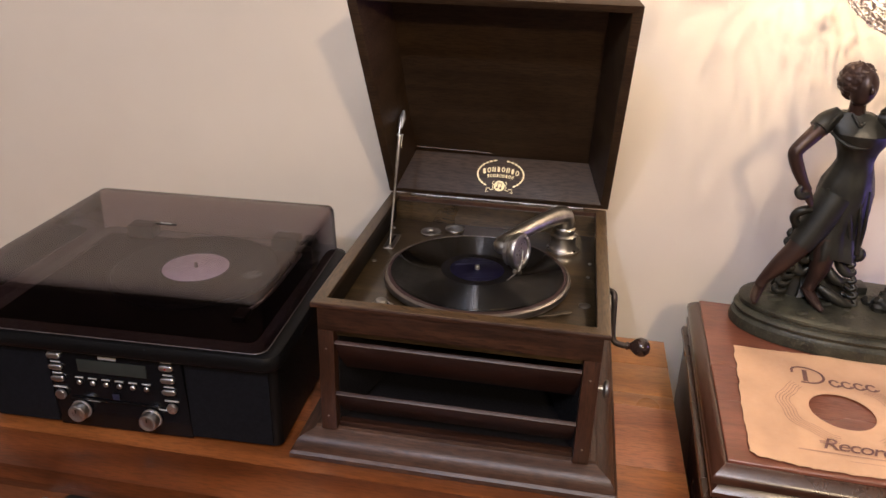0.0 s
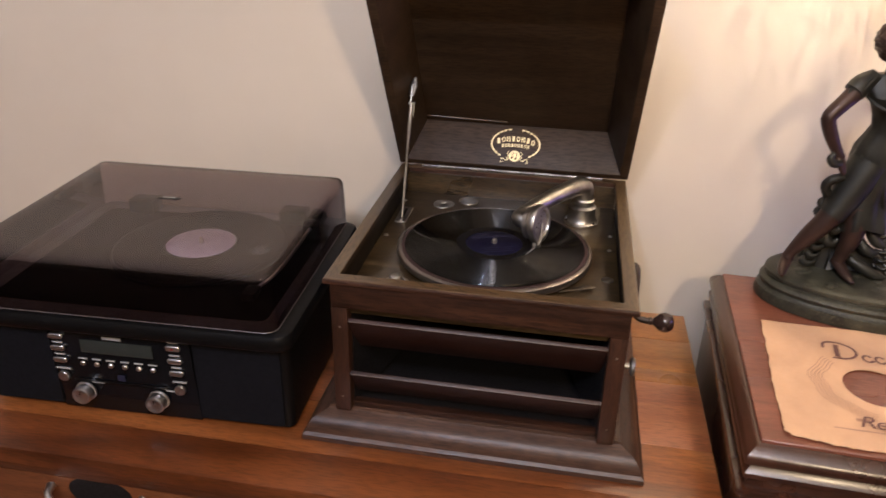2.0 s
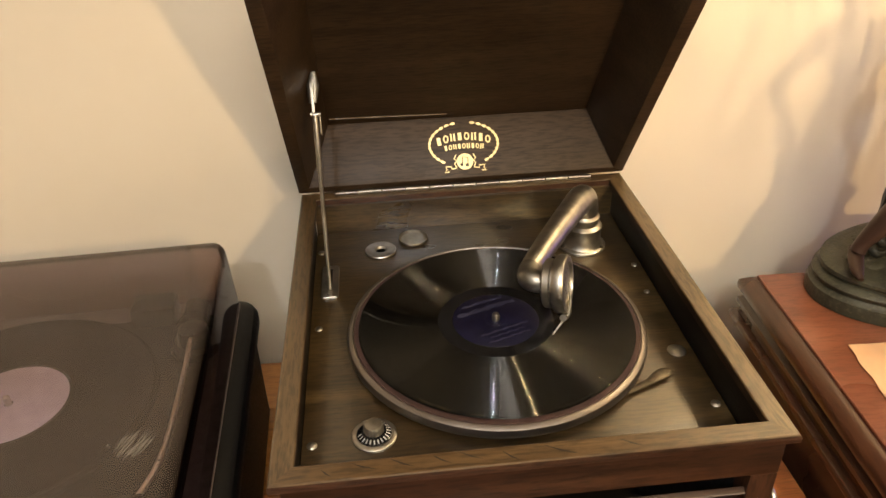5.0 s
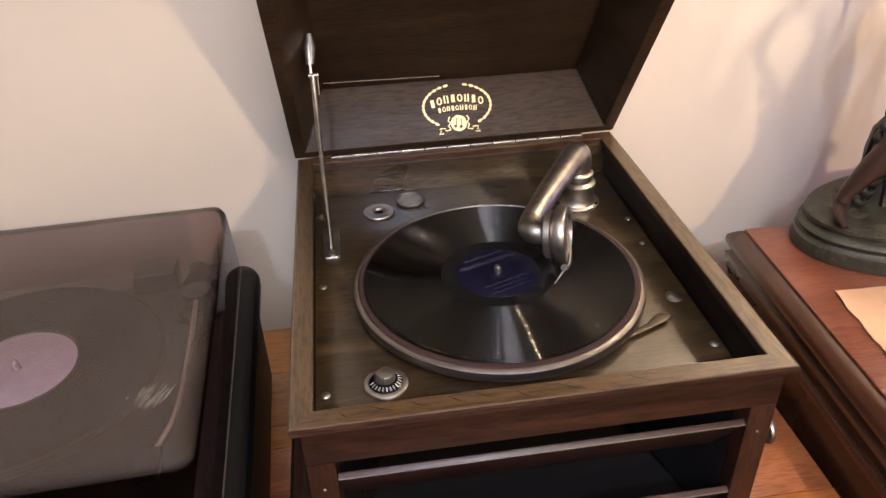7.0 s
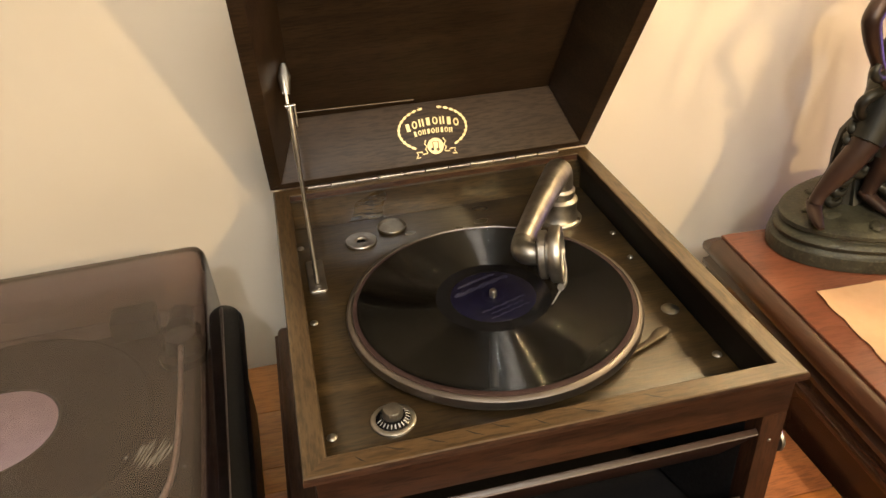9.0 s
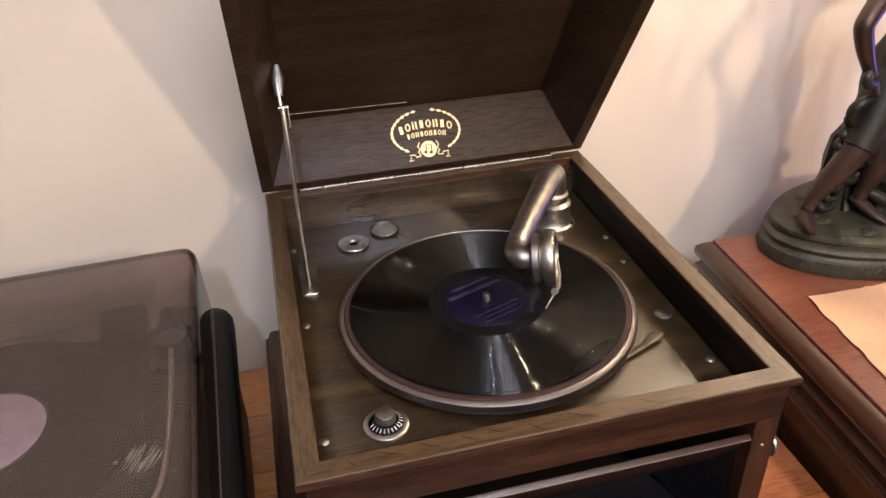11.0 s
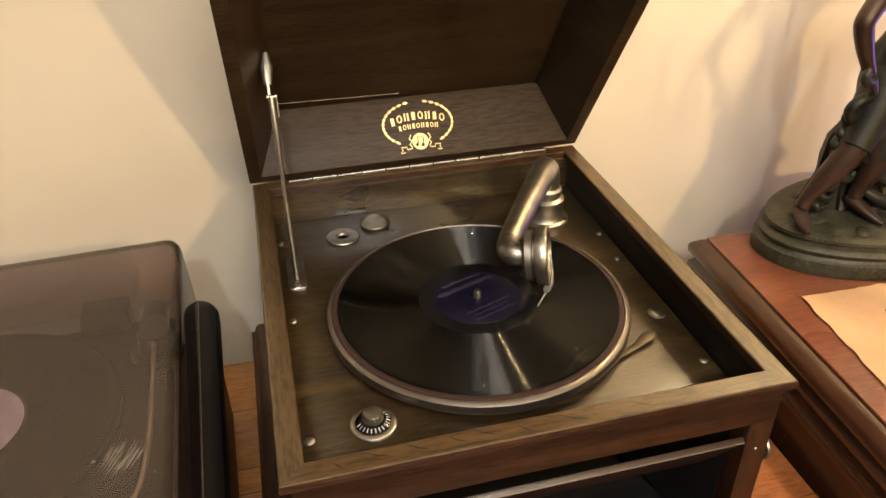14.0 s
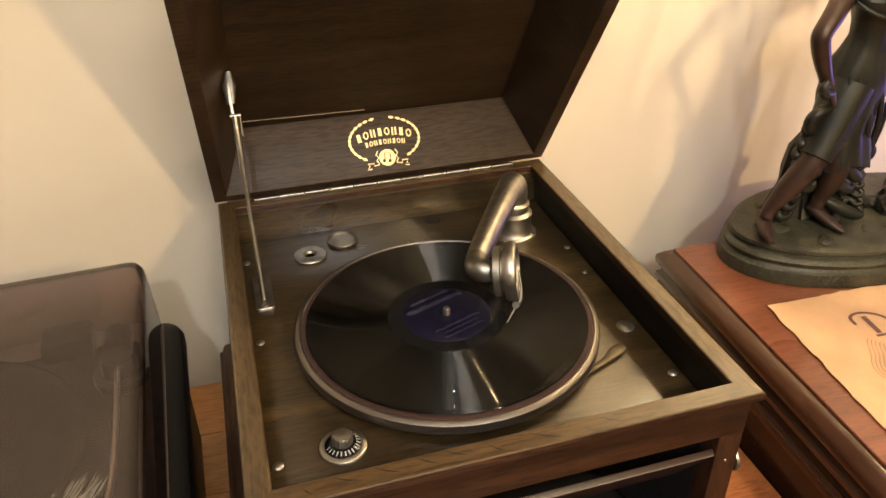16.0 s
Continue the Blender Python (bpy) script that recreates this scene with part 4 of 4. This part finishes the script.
    part("badge", slab(-0.0175, 0.0175, -0.004, 0.004, [(0, 0.2409), (0, 0.2416), (-0.0006, 0.2420)], 0.002), "gloss", cv, "small black and silver badge").matrix_basis = pose(-0.020, 0.037, 0)
    part("badge_bar", box(-0.029, -0.011, 0.0355, 0.0385, 0.2419, 0.2422, 0.0001), "bright", cv)
    # scuffed patch and specks of grit on the cover
    rng = random.Random(21)
    for k in range(46):
        q = rng.uniform(-1, 1)
        x = 0.1760 + 0.0110 * q + rng.uniform(-0.002, 0.002)
        y = -0.1060 - 0.002 * q + rng.uniform(-0.010, 0.010) * (1 - 0.4 * abs(q))
        ln, w, tip = rng.uniform(0.003, 0.011), rng.uniform(0.0003, 0.0009), radians(rng.uniform(34, 48))
        a = radians(65 + rng.uniform(-4, 4))
        d, n = Vector((math.cos(a), math.sin(a), 0)) * ln, Vector((math.sin(a), -math.cos(a), 0)) * w
        p0 = Vector((x, y, 0.24075))
        h = Vector((0, 0, w * math.tan(tip)))
        b = bmesh.new()
        v = [b.verts.new(q_) for q_ in (p0 - d, p0 + n * 0.9, p0 + d, p0 - n * 0.1 + h)]
        for f_ in ((0, 1, 3), (1, 2, 3), (2, 0, 3)):
            b.faces.new([v[i_] for i_ in f_])
        part("scuff", b, "scuff", cv, "", False)
    for x, y, r in ((0.158, -0.105, 0.0015), (0.197, -0.125, 0.0010), (0.150, 0.010, 0.0012), (0.146, 0.013, 0.0010), (0.09, -0.09, 0.0007), (-0.05, -0.12, 0.0007), (0.03, 0.09, 0.0007)):
        part("speck", lathe([(r, 0.2407), (r * 0.7, 0.2412), (r * 0.1, 0.2413)], 8, Matrix.Translation((x, y, 0))), "scuff", cv)
    return p


record_player()
rec2, _ = record("vinyl_record", (-0.444, -0.010, TOP + 0.1707), 40, "lilac", "black record with lilac label under the smoked cover", 0.0510, "grey")


# ---- cabinet beside the sideboard ----
def cabinet():
    T = 0.9165
    c = thing("mahogany_cabinet", (0.570, -0.044, 0), -2.6, "red mahogany cabinet with moulded lid edge, beside the sideboard", "cabinet")
    X0, X1, Y0, Y1 = -0.242, 0.242, -0.223, 0.223
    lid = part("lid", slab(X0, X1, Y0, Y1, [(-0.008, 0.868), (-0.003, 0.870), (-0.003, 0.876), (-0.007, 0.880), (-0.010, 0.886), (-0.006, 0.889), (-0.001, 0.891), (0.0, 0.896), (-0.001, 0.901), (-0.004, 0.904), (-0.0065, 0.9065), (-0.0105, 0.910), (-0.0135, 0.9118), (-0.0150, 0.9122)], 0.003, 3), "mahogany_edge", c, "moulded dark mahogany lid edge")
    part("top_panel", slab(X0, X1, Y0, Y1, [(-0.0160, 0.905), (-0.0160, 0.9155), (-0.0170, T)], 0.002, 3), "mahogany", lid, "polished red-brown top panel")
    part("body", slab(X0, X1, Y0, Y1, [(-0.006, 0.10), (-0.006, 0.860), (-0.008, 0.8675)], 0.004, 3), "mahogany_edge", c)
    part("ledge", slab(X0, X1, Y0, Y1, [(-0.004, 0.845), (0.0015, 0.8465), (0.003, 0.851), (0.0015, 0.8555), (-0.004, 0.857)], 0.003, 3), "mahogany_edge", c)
    for a, b in ((X0 + 0.03, -0.004), (0.004, X1 - 0.03)):
        part("door", box(a, b, Y0 - 0.006, Y0 + 0.0055, 0.16, 0.83, 0.003), "mahogany", c)
    for sx in (X0 + 0.04, X1 - 0.04):
        for sy in (Y0 + 0.04, Y1 - 0.04):
            part("foot", box(sx - 0.025, sx + 0.025, sy - 0.025, sy + 0.025, 0, 0.10, 0.004), "mahogany_edge", c)
    return c


cabinet()


# ---- paper record sleeve ----
def sleeve():
    s = thing("record_sleeve", (0.496, -0.113, 0.9168), 0.0, "tan kraft paper record sleeve with round hole and ragged edges", "record sleeve")
    rng = random.Random(9)
    corners = [(-0.1120, 0.141), (0.137, 0.139), (0.137, -0.130), (-0.060, -0.126), (-0.128, -0.116), (-0.1335, -0.106)]
    n = 30
    outer = []
    for k in range(6):
        a, b = Vector(corners[k]), Vector(corners[(k + 1) % 6])
        nrm = Vector((-(b - a).y, (b - a).x)).normalized()
        for i in range(n):
            q = a.lerp(b, i / n)
            rag = 0.0016 * noise.noise(Vector((q.x * 60, q.y * 60, k))) + 0.0018 * noise.noise(Vector((q.x * 190, q.y * 190, k + 5.0)))
            if k > 2:
                rag *= 1.6
            outer.append(q + nrm * rag)

    def height(x, y):
        d = math.hypot(x, y)
        edge = max(0.0, d - 0.11) / 0.07
        return 0.0010 + 0.0011 * noise.noise(Vector((x * 16, y * 16, 2))) * (0.4 + edge) + 0.0008 * edge * edge + 0.0010

    rows = 14
    loops_top = []
    for j in range(rows + 1):
        f = j / rows
        loop = []
        for i, q in enumerate(outer):
            d = q.normalized()
            h = d * 0.0398
            v = h.lerp(q, f)
            loop.append((v.x, v.y, height(v.x, v.y)))
        loops_top.append(loop)
    bottom = [[(x, y, z - 0.0007) for x, y, z in loop] for loop in loops_top[::-1]]
    bm = rings(loops_top + bottom, caps=False)
    part("paper", bm, "paper", s)

    def on(points, w, mt, name):
        t = bmesh.new()
        pts = [Vector((p[0], p[1])) for p in points]
        wid = w if isinstance(w, list) else [w] * len(pts)
        row = []
        for i, p in enumerate(pts):
            d = (pts[min(i + 1, len(pts) - 1)] - pts[max(i - 1, 0)]).normalized()
            nn = Vector((-d.y, d.x)) * wid[i] / 2
            row.append([t.verts.new((q.x, q.y, height(q.x, q.y) + 0.0005)) for q in (p + nn, p - nn)])
        for a_, b_ in zip(row, row[1:]):
            t.faces.new((a_[0], a_[1], b_[1], b_[0]))
        part(name, t, mt, s, smooth=False)

    def curve(ctrl, steps=3):
        pts = [Vector(c) for c in ctrl]
        for _ in range(steps):
            q = [pts[0]]
            for i in range(len(pts) - 1):
                q += [pts[i].lerp(pts[i + 1], 0.25), pts[i].lerp(pts[i + 1], 0.75)]
            pts = q + [pts[-1]]
        return [(v.x, v.y) for v in pts]

    # maker's script as plain brush shapes: one tall stem with a sweep, then four low loops
    on(curve([(-0.043, 0.083), (-0.041, 0.098), (-0.022, 0.101), (-0.004, 0.090), (-0.002, 0.072), (-0.016, 0.060), (-0.036, 0.061)]), 0.0036, "ink", "ink_shape")
    on(curve([(-0.025, 0.093), (-0.027, 0.078), (-0.029, 0.064)]), 0.0062, "ink", "ink_shape")
    for k in range(4):
        x = 0.0085 + 0.0155 * k
        y = 0.066 - 0.0005 * k
        on(arc(x, y, 0.0060, 0.0076, 30, 340, 20), 0.0034, "ink", "ink_shape")
        on([(x + 0.005, y - 0.006), (x + 0.010, y - 0.003)], 0.0022, "ink", "ink_shape")
    # engraved lines that sweep round the hole
    for k in range(5):
        r = 0.066 + 0.0042 * k
        for a0, a1 in ((128, 252), (292, 415)):
            pts = []
            for i in range(41):
                a = radians(a0 + (a1 - a0) * i / 40)
                rr = r + 0.0022 * math.sin(math.degrees(a) * 0.16)
                pts.append((rr * 0.98 * math.cos(a) + 0.003, rr * 0.9 * math.sin(a)))
            on(pts, 0.0009, "ink_line", "ink_line")
    on([(-0.075, -0.0915), (0.0, -0.0935), (0.06, -0.095), (0.115, -0.0965)], 0.0022, "ink_line", "ink_line")
    on([(-0.020, -0.104), (0.05, -0.105)], 0.0010, "ink_line", "ink_line")
    on([(-0.046, -0.072), (-0.030, -0.072)], 0.0060, "ink_line", "faded_mark")
    cu = bpy.data.curves.new("word", "FONT")
    cu.body, cu.size, cu.shear, cu.align_x, cu.extrude = "Records", 0.031, 0.35, "LEFT", 0.0
    cu.offset = 0.0001
    cu.space_character = 0.86
    wd = new("printed_word", cu)
    wd.parent = s
    wd.matrix_basis = pose(-0.047, -0.086, 0.0038, 0, 0, -3)
    cu.materials.append(M["ink"])
    return s


sleeve()


# ---- bronze statue ----
def statue():
    bm = bmesh.new()
    cx, cy, Z = 0.585, 0.121, 0.9168

    def add(b, mat_i):
        for f_ in b.faces:
            f_.material_index = mat_i
        join(bm, b)

    # oval base with moulded edge, material 1 is the dark patina
    b = oval([(-0.003, 0.0), (0.001, 0.001), (0.002, 0.008), (0.0, 0.017), (-0.005, 0.020), (-0.006, 0.0225), (-0.003, 0.025), (-0.002, 0.029), (-0.005, 0.0325), (-0.010, 0.0345), (-0.0105, 0.037),
              (-0.007, 0.040), (-0.0075, 0.044), (-0.012, 0.0465), (-0.018, 0.0475), (-0.035, 0.049), (-0.07, 0.050)], 0.192, 0.100, 72)
    bmesh.ops.translate(b, verts=b.verts, vec=(cx, cy, Z))
    add(b, 2)
    top = Z + 0.049

    fx, fyy, fz = -0.004, 0.010, -0.001

    def lift(z):
        """The stance on the raised ground of the base."""
        return z + fz + 0.010 * min(1.0, max(0.0, (1.06 - z) / 0.10)) - 0.009 * min(1.0, max(0.0, (z - 1.20) / 0.07))

    def limb(pts, radii, mat_i, flat=1.0, segs=18):
        add(tube([(x + fx, y + fyy, lift(z)) for x, y, z in pts], radii, segs, flat=flat, smooth_steps=2), mat_i)

    def body(rows, mat_i, segs=44, folds=0, deep=0.0, turn=0.9):
        """Rows of (left, right, height, middle depth, half depth), with folds that deepen downwards."""
        loops = []
        n = len(rows) - 1
        for j, (x0, x1, z, y, c) in enumerate(rows):
            loop = []
            for i in range(segs):
                w = 2 * math.pi * i / segs
                k = 1 + deep * (0.12 + 0.88 * (j / n) ** 1.5) * (math.sin(folds * w + turn * j) + 0.5 * math.sin((2 * folds + 1) * w - 0.6 * turn * j))
                loop.append(((x0 + x1) / 2 + fx + (x1 - x0) / 2 * k * math.cos(w), y + fyy + c * k * math.sin(w), lift(z) + (0.004 * math.sin(3 * w) if j == n else 0)))
            loops.append(loop)
        add(rings(loops), mat_i)

    # dress: bodice, waist, hips and skirt that clings and swings to one side
    body([(0.486, 0.528, 1.266, 0.112, 0.012), (0.472, 0.548, 1.256, 0.111, 0.016), (0.474, 0.553, 1.246, 0.109, 0.020), (0.480, 0.557, 1.234, 0.104, 0.028), (0.486, 0.555, 1.222, 0.105, 0.028),
          (0.494, 0.549, 1.204, 0.110, 0.022), (0.498, 0.547, 1.188, 0.112, 0.0205), (0.493, 0.551, 1.174, 0.113, 0.023), (0.485, 0.555, 1.158, 0.114, 0.027), (0.481, 0.558, 1.140, 0.114, 0.029),
          (0.481, 0.558, 1.120, 0.114, 0.029), (0.482, 0.555, 1.100, 0.113, 0.028), (0.484, 0.551, 1.080, 0.112, 0.027), (0.483, 0.550, 1.062, 0.108, 0.030), (0.482, 0.554, 1.040, 0.107, 0.031)], 1, 48, 5, 0.075)
    # cowl folds across the bodice
    for dz, sag, y0 in ((0.0, 0.018, 0.090), (-0.008, 0.022, 0.084), (-0.017, 0.022, 0.081)):
        limb([(0.476, 0.104, 1.252 + dz), (0.492, y0 + 0.004, 1.252 + dz - sag * 0.7), (0.514, y0, 1.252 + dz - sag), (0.534, y0 + 0.004, 1.252 + dz - sag * 0.6), (0.550, 0.104, 1.256 + dz)], [0.0018, 0.0028, 0.0030, 0.0028, 0.0018], 1, segs=10)
    # long folds down the skirt
    for xa, xb, xc, w in ((0.500, 0.512, 0.530, 0.0045), (0.516, 0.526, 0.542, 0.005), (0.532, 0.541, 0.549, 0.0045), (0.545, 0.548, 0.551, 0.004), (0.489, 0.494, 0.512, 0.0045)):
        limb([(xa, 0.092, 1.150), (xb, 0.086, 1.105), (xc, 0.094, 1.052)], [0.0015, w * 0.8, w * 0.6], 1, segs=10)
    # skirt laid over the thigh of the leg that steps out
    limb([(0.507, 0.108, 1.135), (0.490, 0.100, 1.100), (0.474, 0.092, 1.070), (0.468, 0.090, 1.060)], [0.027, 0.0240, 0.0195, 0.0185], 1)
    # drapery hanging behind the legs to the base
    body([(0.478, 0.496, 1.082, 0.122, 0.007), (0.467, 0.500, 1.056, 0.127, 0.014), (0.468, 0.512, 1.025, 0.130, 0.018), (0.468, 0.540, 1.000, 0.131, 0.020), (0.464, 0.556, 0.980, 0.130, 0.022), (0.460, 0.560, 0.9585, 0.128, 0.026)], 1, 56, 8, 0.13)
    for pts in ([(0.546, 0.108, 1.052), (0.556, 0.104, 1.040), (0.560, 0.102, 1.050), (0.556, 0.102, 1.058)], [(0.528, 0.106, 1.040), (0.536, 0.100, 1.024), (0.548, 0.098, 1.012), (0.556, 0.098, 1.020)],
                [(0.520, 0.108, 1.020), (0.528, 0.102, 1.004), (0.540, 0.100, 0.996), (0.548, 0.100, 1.002)], [(0.512, 0.100, 0.985), (0.528, 0.094, 0.975), (0.548, 0.088, 0.964), (0.560, 0.086, 0.962)],
                [(0.480, 0.104, 1.052), (0.474, 0.100, 1.038), (0.484, 0.098, 1.030), (0.490, 0.098, 1.040)], [(0.478, 0.108, 1.030), (0.472, 0.104, 1.014), (0.484, 0.102, 1.006), (0.492, 0.102, 1.016)]):
        limb(pts, [0.005, 0.0085, 0.0075, 0.0035], 1, segs=12)
    # scrolled edge of the drapery, fold upon fold down to the ground
    for k in range(9):
        z, x, sw = 1.092 - 0.0145 * k, 0.463 - 0.004 * math.sin(k * 0.9), 0.006 + 0.0008 * k
        limb([(x + 0.014, 0.112, z + 0.006), (x - sw, 0.104 - 0.002 * (k % 2), z), (x - sw * 0.6, 0.098, z - 0.008), (x + 0.006, 0.100, z - 0.006), (x + 0.010, 0.106, z + 0.001)],
             [0.003, 0.0048, 0.0052, 0.0044, 0.002], 1, 0.7, 10)
    for k in range(7):
        z, x = 1.050 - 0.014 * k, 0.540 + 0.0035 * k
        limb([(x - 0.012, 0.110, z + 0.006), (x + 0.006, 0.102, z), (x + 0.010, 0.098, z - 0.007), (x, 0.098, z - 0.010), (x - 0.006, 0.102, z - 0.004)], [0.003, 0.0050, 0.0052, 0.0042, 0.002], 1, 0.7, 10)
    # legs
    limb([(0.486, 0.100, 1.090), (0.472, 0.092, 1.064), (0.462, 0.090, 1.046), (0.450, 0.092, 1.026), (0.438, 0.095, 1.004), (0.430, 0.097, 0.988), (0.427, 0.096, 0.978)], [0.020, 0.0170, 0.0150, 0.0140, 0.0105, 0.0080, 0.0085], 0)
    limb([(0.431, 0.104, 0.977), (0.424, 0.092, 0.970), (0.418, 0.076, 0.964), (0.416, 0.064, 0.961)], [0.0085, 0.0085, 0.0072, 0.003], 0, 0.75)
    limb([(0.506, 0.100, 1.070), (0.505, 0.092, 1.042), (0.504, 0.094, 1.016), (0.500, 0.098, 0.994), (0.498, 0.098, 0.980)], [0.0175, 0.0160, 0.0140, 0.0092, 0.0088], 0)
    limb([(0.496, 0.104, 0.980), (0.500, 0.092, 0.973), (0.506, 0.074, 0.965), (0.511, 0.060, 0.961)], [0.0088, 0.0088, 0.0075, 0.003], 0, 0.75)
    # arms: one hand on the hip, the other held out from the shoulder
    limb([(0.474, 0.108, 1.250), (0.464, 0.103, 1.238), (0.449, 0.094, 1.222), (0.434, 0.088, 1.204), (0.433, 0.087, 1.196), (0.442, 0.088, 1.176), (0.454, 0.090, 1.156), (0.461, 0.091, 1.145)], [0.012, 0.0122, 0.0108, 0.0100, 0.0098, 0.0092, 0.0072, 0.0072], 0)
    limb([(0.460, 0.090, 1.147), (0.464, 0.086, 1.136), (0.470, 0.084, 1.124)], [0.0075, 0.0088, 0.004], 0, 0.6)
    limb([(0.546, 0.108, 1.250), (0.562, 0.098, 1.262), (0.585, 0.088, 1.272), (0.612, 0.082, 1.276), (0.632, 0.080, 1.282)], [0.0120, 0.0110, 0.0098, 0.0078, 0.0050], 0)
    # scarf: over the shoulder, curl at the hand, loop at the hip
    limb([(0.532, 0.094, 1.272), (0.544, 0.090, 1.282), (0.556, 0.090, 1.276), (0.562, 0.094, 1.266)], [0.003, 0.007, 0.007, 0.003], 1, 0.6, 12)
    limb([(0.462, 0.084, 1.140), (0.452, 0.080, 1.138), (0.445, 0.080, 1.146), (0.450, 0.080, 1.154)], [0.005, 0.006, 0.0055, 0.003], 1, segs=12)
    limb([(0.474, 0.094, 1.116), (0.460, 0.092, 1.114), (0.452, 0.094, 1.104), (0.457, 0.096, 1.092), (0.470, 0.098, 1.084), (0.478, 0.100, 1.070)], [0.006, 0.0068, 0.0066, 0.006, 0.006, 0.005], 1, segs=12)
    # gathered cap sleeves
    for pts in ([(0.486, 0.110, 1.262), (0.470, 0.106, 1.250), (0.461, 0.101, 1.238)], [(0.536, 0.110, 1.262), (0.552, 0.104, 1.256), (0.564, 0.098, 1.260)]):
        limb(pts, [0.0105, 0.0150, 0.0145], 1, segs=16)
    for k in range(4):
        limb([(0.480 - 0.004 * k, 0.094 + 0.002 * k, 1.262 - 0.003 * k), (0.471 - 0.005 * k, 0.0915 + 0.002 * k, 1.250 - 0.001 * k), (0.467 - 0.005 * k, 0.092, 1.235 + 0.001 * k)], [0.0015, 0.0026, 0.0018], 1, segs=8)
    # neck, head with plain face, waved hair, necklace
    limb([(0.508, 0.112, 1.256), (0.506, 0.108, 1.272), (0.505, 0.106, 1.286)], [0.0130, 0.0105, 0.0105], 0)
    limb([(0.498, 0.096, 1.266), (0.504, 0.092, 1.256), (0.510, 0.090, 1.246), (0.516, 0.094, 1.254)], [0.0018, 0.0024, 0.0030, 0.0018], 1, segs=8)
    hc = Vector((0.505 + fx, 0.100 + fyy, lift(1.302)))
    hd = bmesh.new()
    bmesh.ops.create_uvsphere(hd, u_segments=28, v_segments=20, radius=1, matrix=Matrix.LocRotScale(hc, Euler((0, radians(6), 0)), (0.0175, 0.0205, 0.0250)))
    add(hd, 0)
    limb([(0.5085, 0.082, 1.309), (0.510, 0.0775, 1.300), (0.5095, 0.081, 1.297)], [0.0018, 0.0038, 0.0018], 0, segs=10)
    hr = bmesh.new()
    hcen = Vector((0.4975 + fx, 0.110 + fyy, lift(1.310)))
    bmesh.ops.create_uvsphere(hr, u_segments=72, v_segments=48, radius=1, matrix=Matrix.LocRotScale(hcen, None, (0.0235, 0.0235, 0.0250)))
    for v in hr.verts:
        d = (v.co - hcen).normalized()
        v.co += d * (0.0006 * math.sin(d.z * 24 + 5 * math.atan2(d.y, d.x) + 3 * noise.noise(v.co * 60)) + 0.0036 * noise.noise(v.co * 105) + 0.0012 * noise.noise(v.co * 260))
    add(hr, 0)
    # slab, rocks and fallen cloth on the base
    add(box(0.540, 0.594, 0.150, 0.182, top - 0.002, top + 0.013, 0.003), 1)
    rng = random.Random(11)
    for x, y, r, h in ((0.625, 0.105, 0.030, 0.040), (0.600, 0.100, 0.016, 0.024), (0.655, 0.125, 0.030, 0.060), (0.590, 0.120, 0.012, 0.014), (0.645, 0.085, 0.020, 0.020)):
        rk = bmesh.new()
        bmesh.ops.create_icosphere(rk, subdivisions=4, radius=1, matrix=Matrix.LocRotScale((x, y, top + h * 0.35), None, (r, r * 0.85, h * 0.7)))
        for v in rk.verts:
            d = v.co - Vector((x, y, top + h * 0.35))
            v.co += d * (0.35 * noise.noise(v.co * 70) + 0.16 * noise.noise(v.co * 220))
        add(rk, 1)
    # rough modelling on the ground of the base
    for k in range(46):
        a, q = rng.uniform(0, 2 * math.pi), math.sqrt(rng.uniform(0, 1))
        x, y = cx + 0.165 * q * math.cos(a), cy + 0.070 * q * math.sin(a)
        rk = bmesh.new()
        bmesh.ops.create_icosphere(rk, subdivisions=2, radius=1, matrix=Matrix.LocRotScale((x, y, top), Euler((0, 0, a)), (rng.uniform(0.005, 0.014), rng.uniform(0.004, 0.009), rng.uniform(0.001, 0.003))))
        add(rk, 2)
    bmesh.ops.translate(bm, verts=bm.verts, vec=(-cx, -cy, -Z))
    ob = finish("statue", bm, ["skin", "patina", "patina_rough"])
    ob.location = (cx, cy, Z)
    return tagged(ob, "dark bronze statue of a standing woman on an oval base", "statue")


statue()


# ---- pierced metal lamp ----
def pierced_lamp():
    c = Vector((0.563, 0.10, 1.494))
    lamp = thing("pierced_lamp", tuple(c), 0, "pierced silvery filigree globe lamp, lit, hanging above the cabinet", "lamp")
    bm = bmesh.new()
    bmesh.ops.create_uvsphere(bm, u_segments=360, v_segments=200, radius=0.142)
    kill = []
    for f_ in bm.faces:
        p = f_.calc_center_median()
        w = p / 0.142
        lat = abs(w.z)
        k = noise.noise(Vector((w.x * 21, w.y * 21, w.z * 13))) + 0.4 * noise.noise(Vector((w.x * 44, w.y * 44, w.z * 30)))
        band = any(abs(w.z - z) < 0.022 for z in (-0.93, 0.0, 0.93))
        if not band and abs(k) > 0.088 and lat < 0.985:
            kill.append(f_)
    bmesh.ops.delete(bm, geom=kill, context="FACES")
    sh = part("shade", bm, "filigree", lamp, "silvery globe cut into scrolling openwork")
    so = sh.modifiers.new("thickness", "SOLIDIFY")
    so.thickness = 0.0014
    part("bulb", lathe([(0.001, 0.080), (0.0035, 0.082), (0.0035, 0.102), (0.001, 0.104)], 12), "bulb", lamp, "small glowing filament bulb")
    part("cap", lathe([(0.030, 0.136), (0.030, 0.146), (0.012, 0.152), (0.006, 0.170)], 28), "filigree", lamp)
    part("chain", tube([(0, 0, 0.165), (0, 0, 1.48)], 0.003, 8), "filigree", lamp)
    return lamp


pierced_lamp()
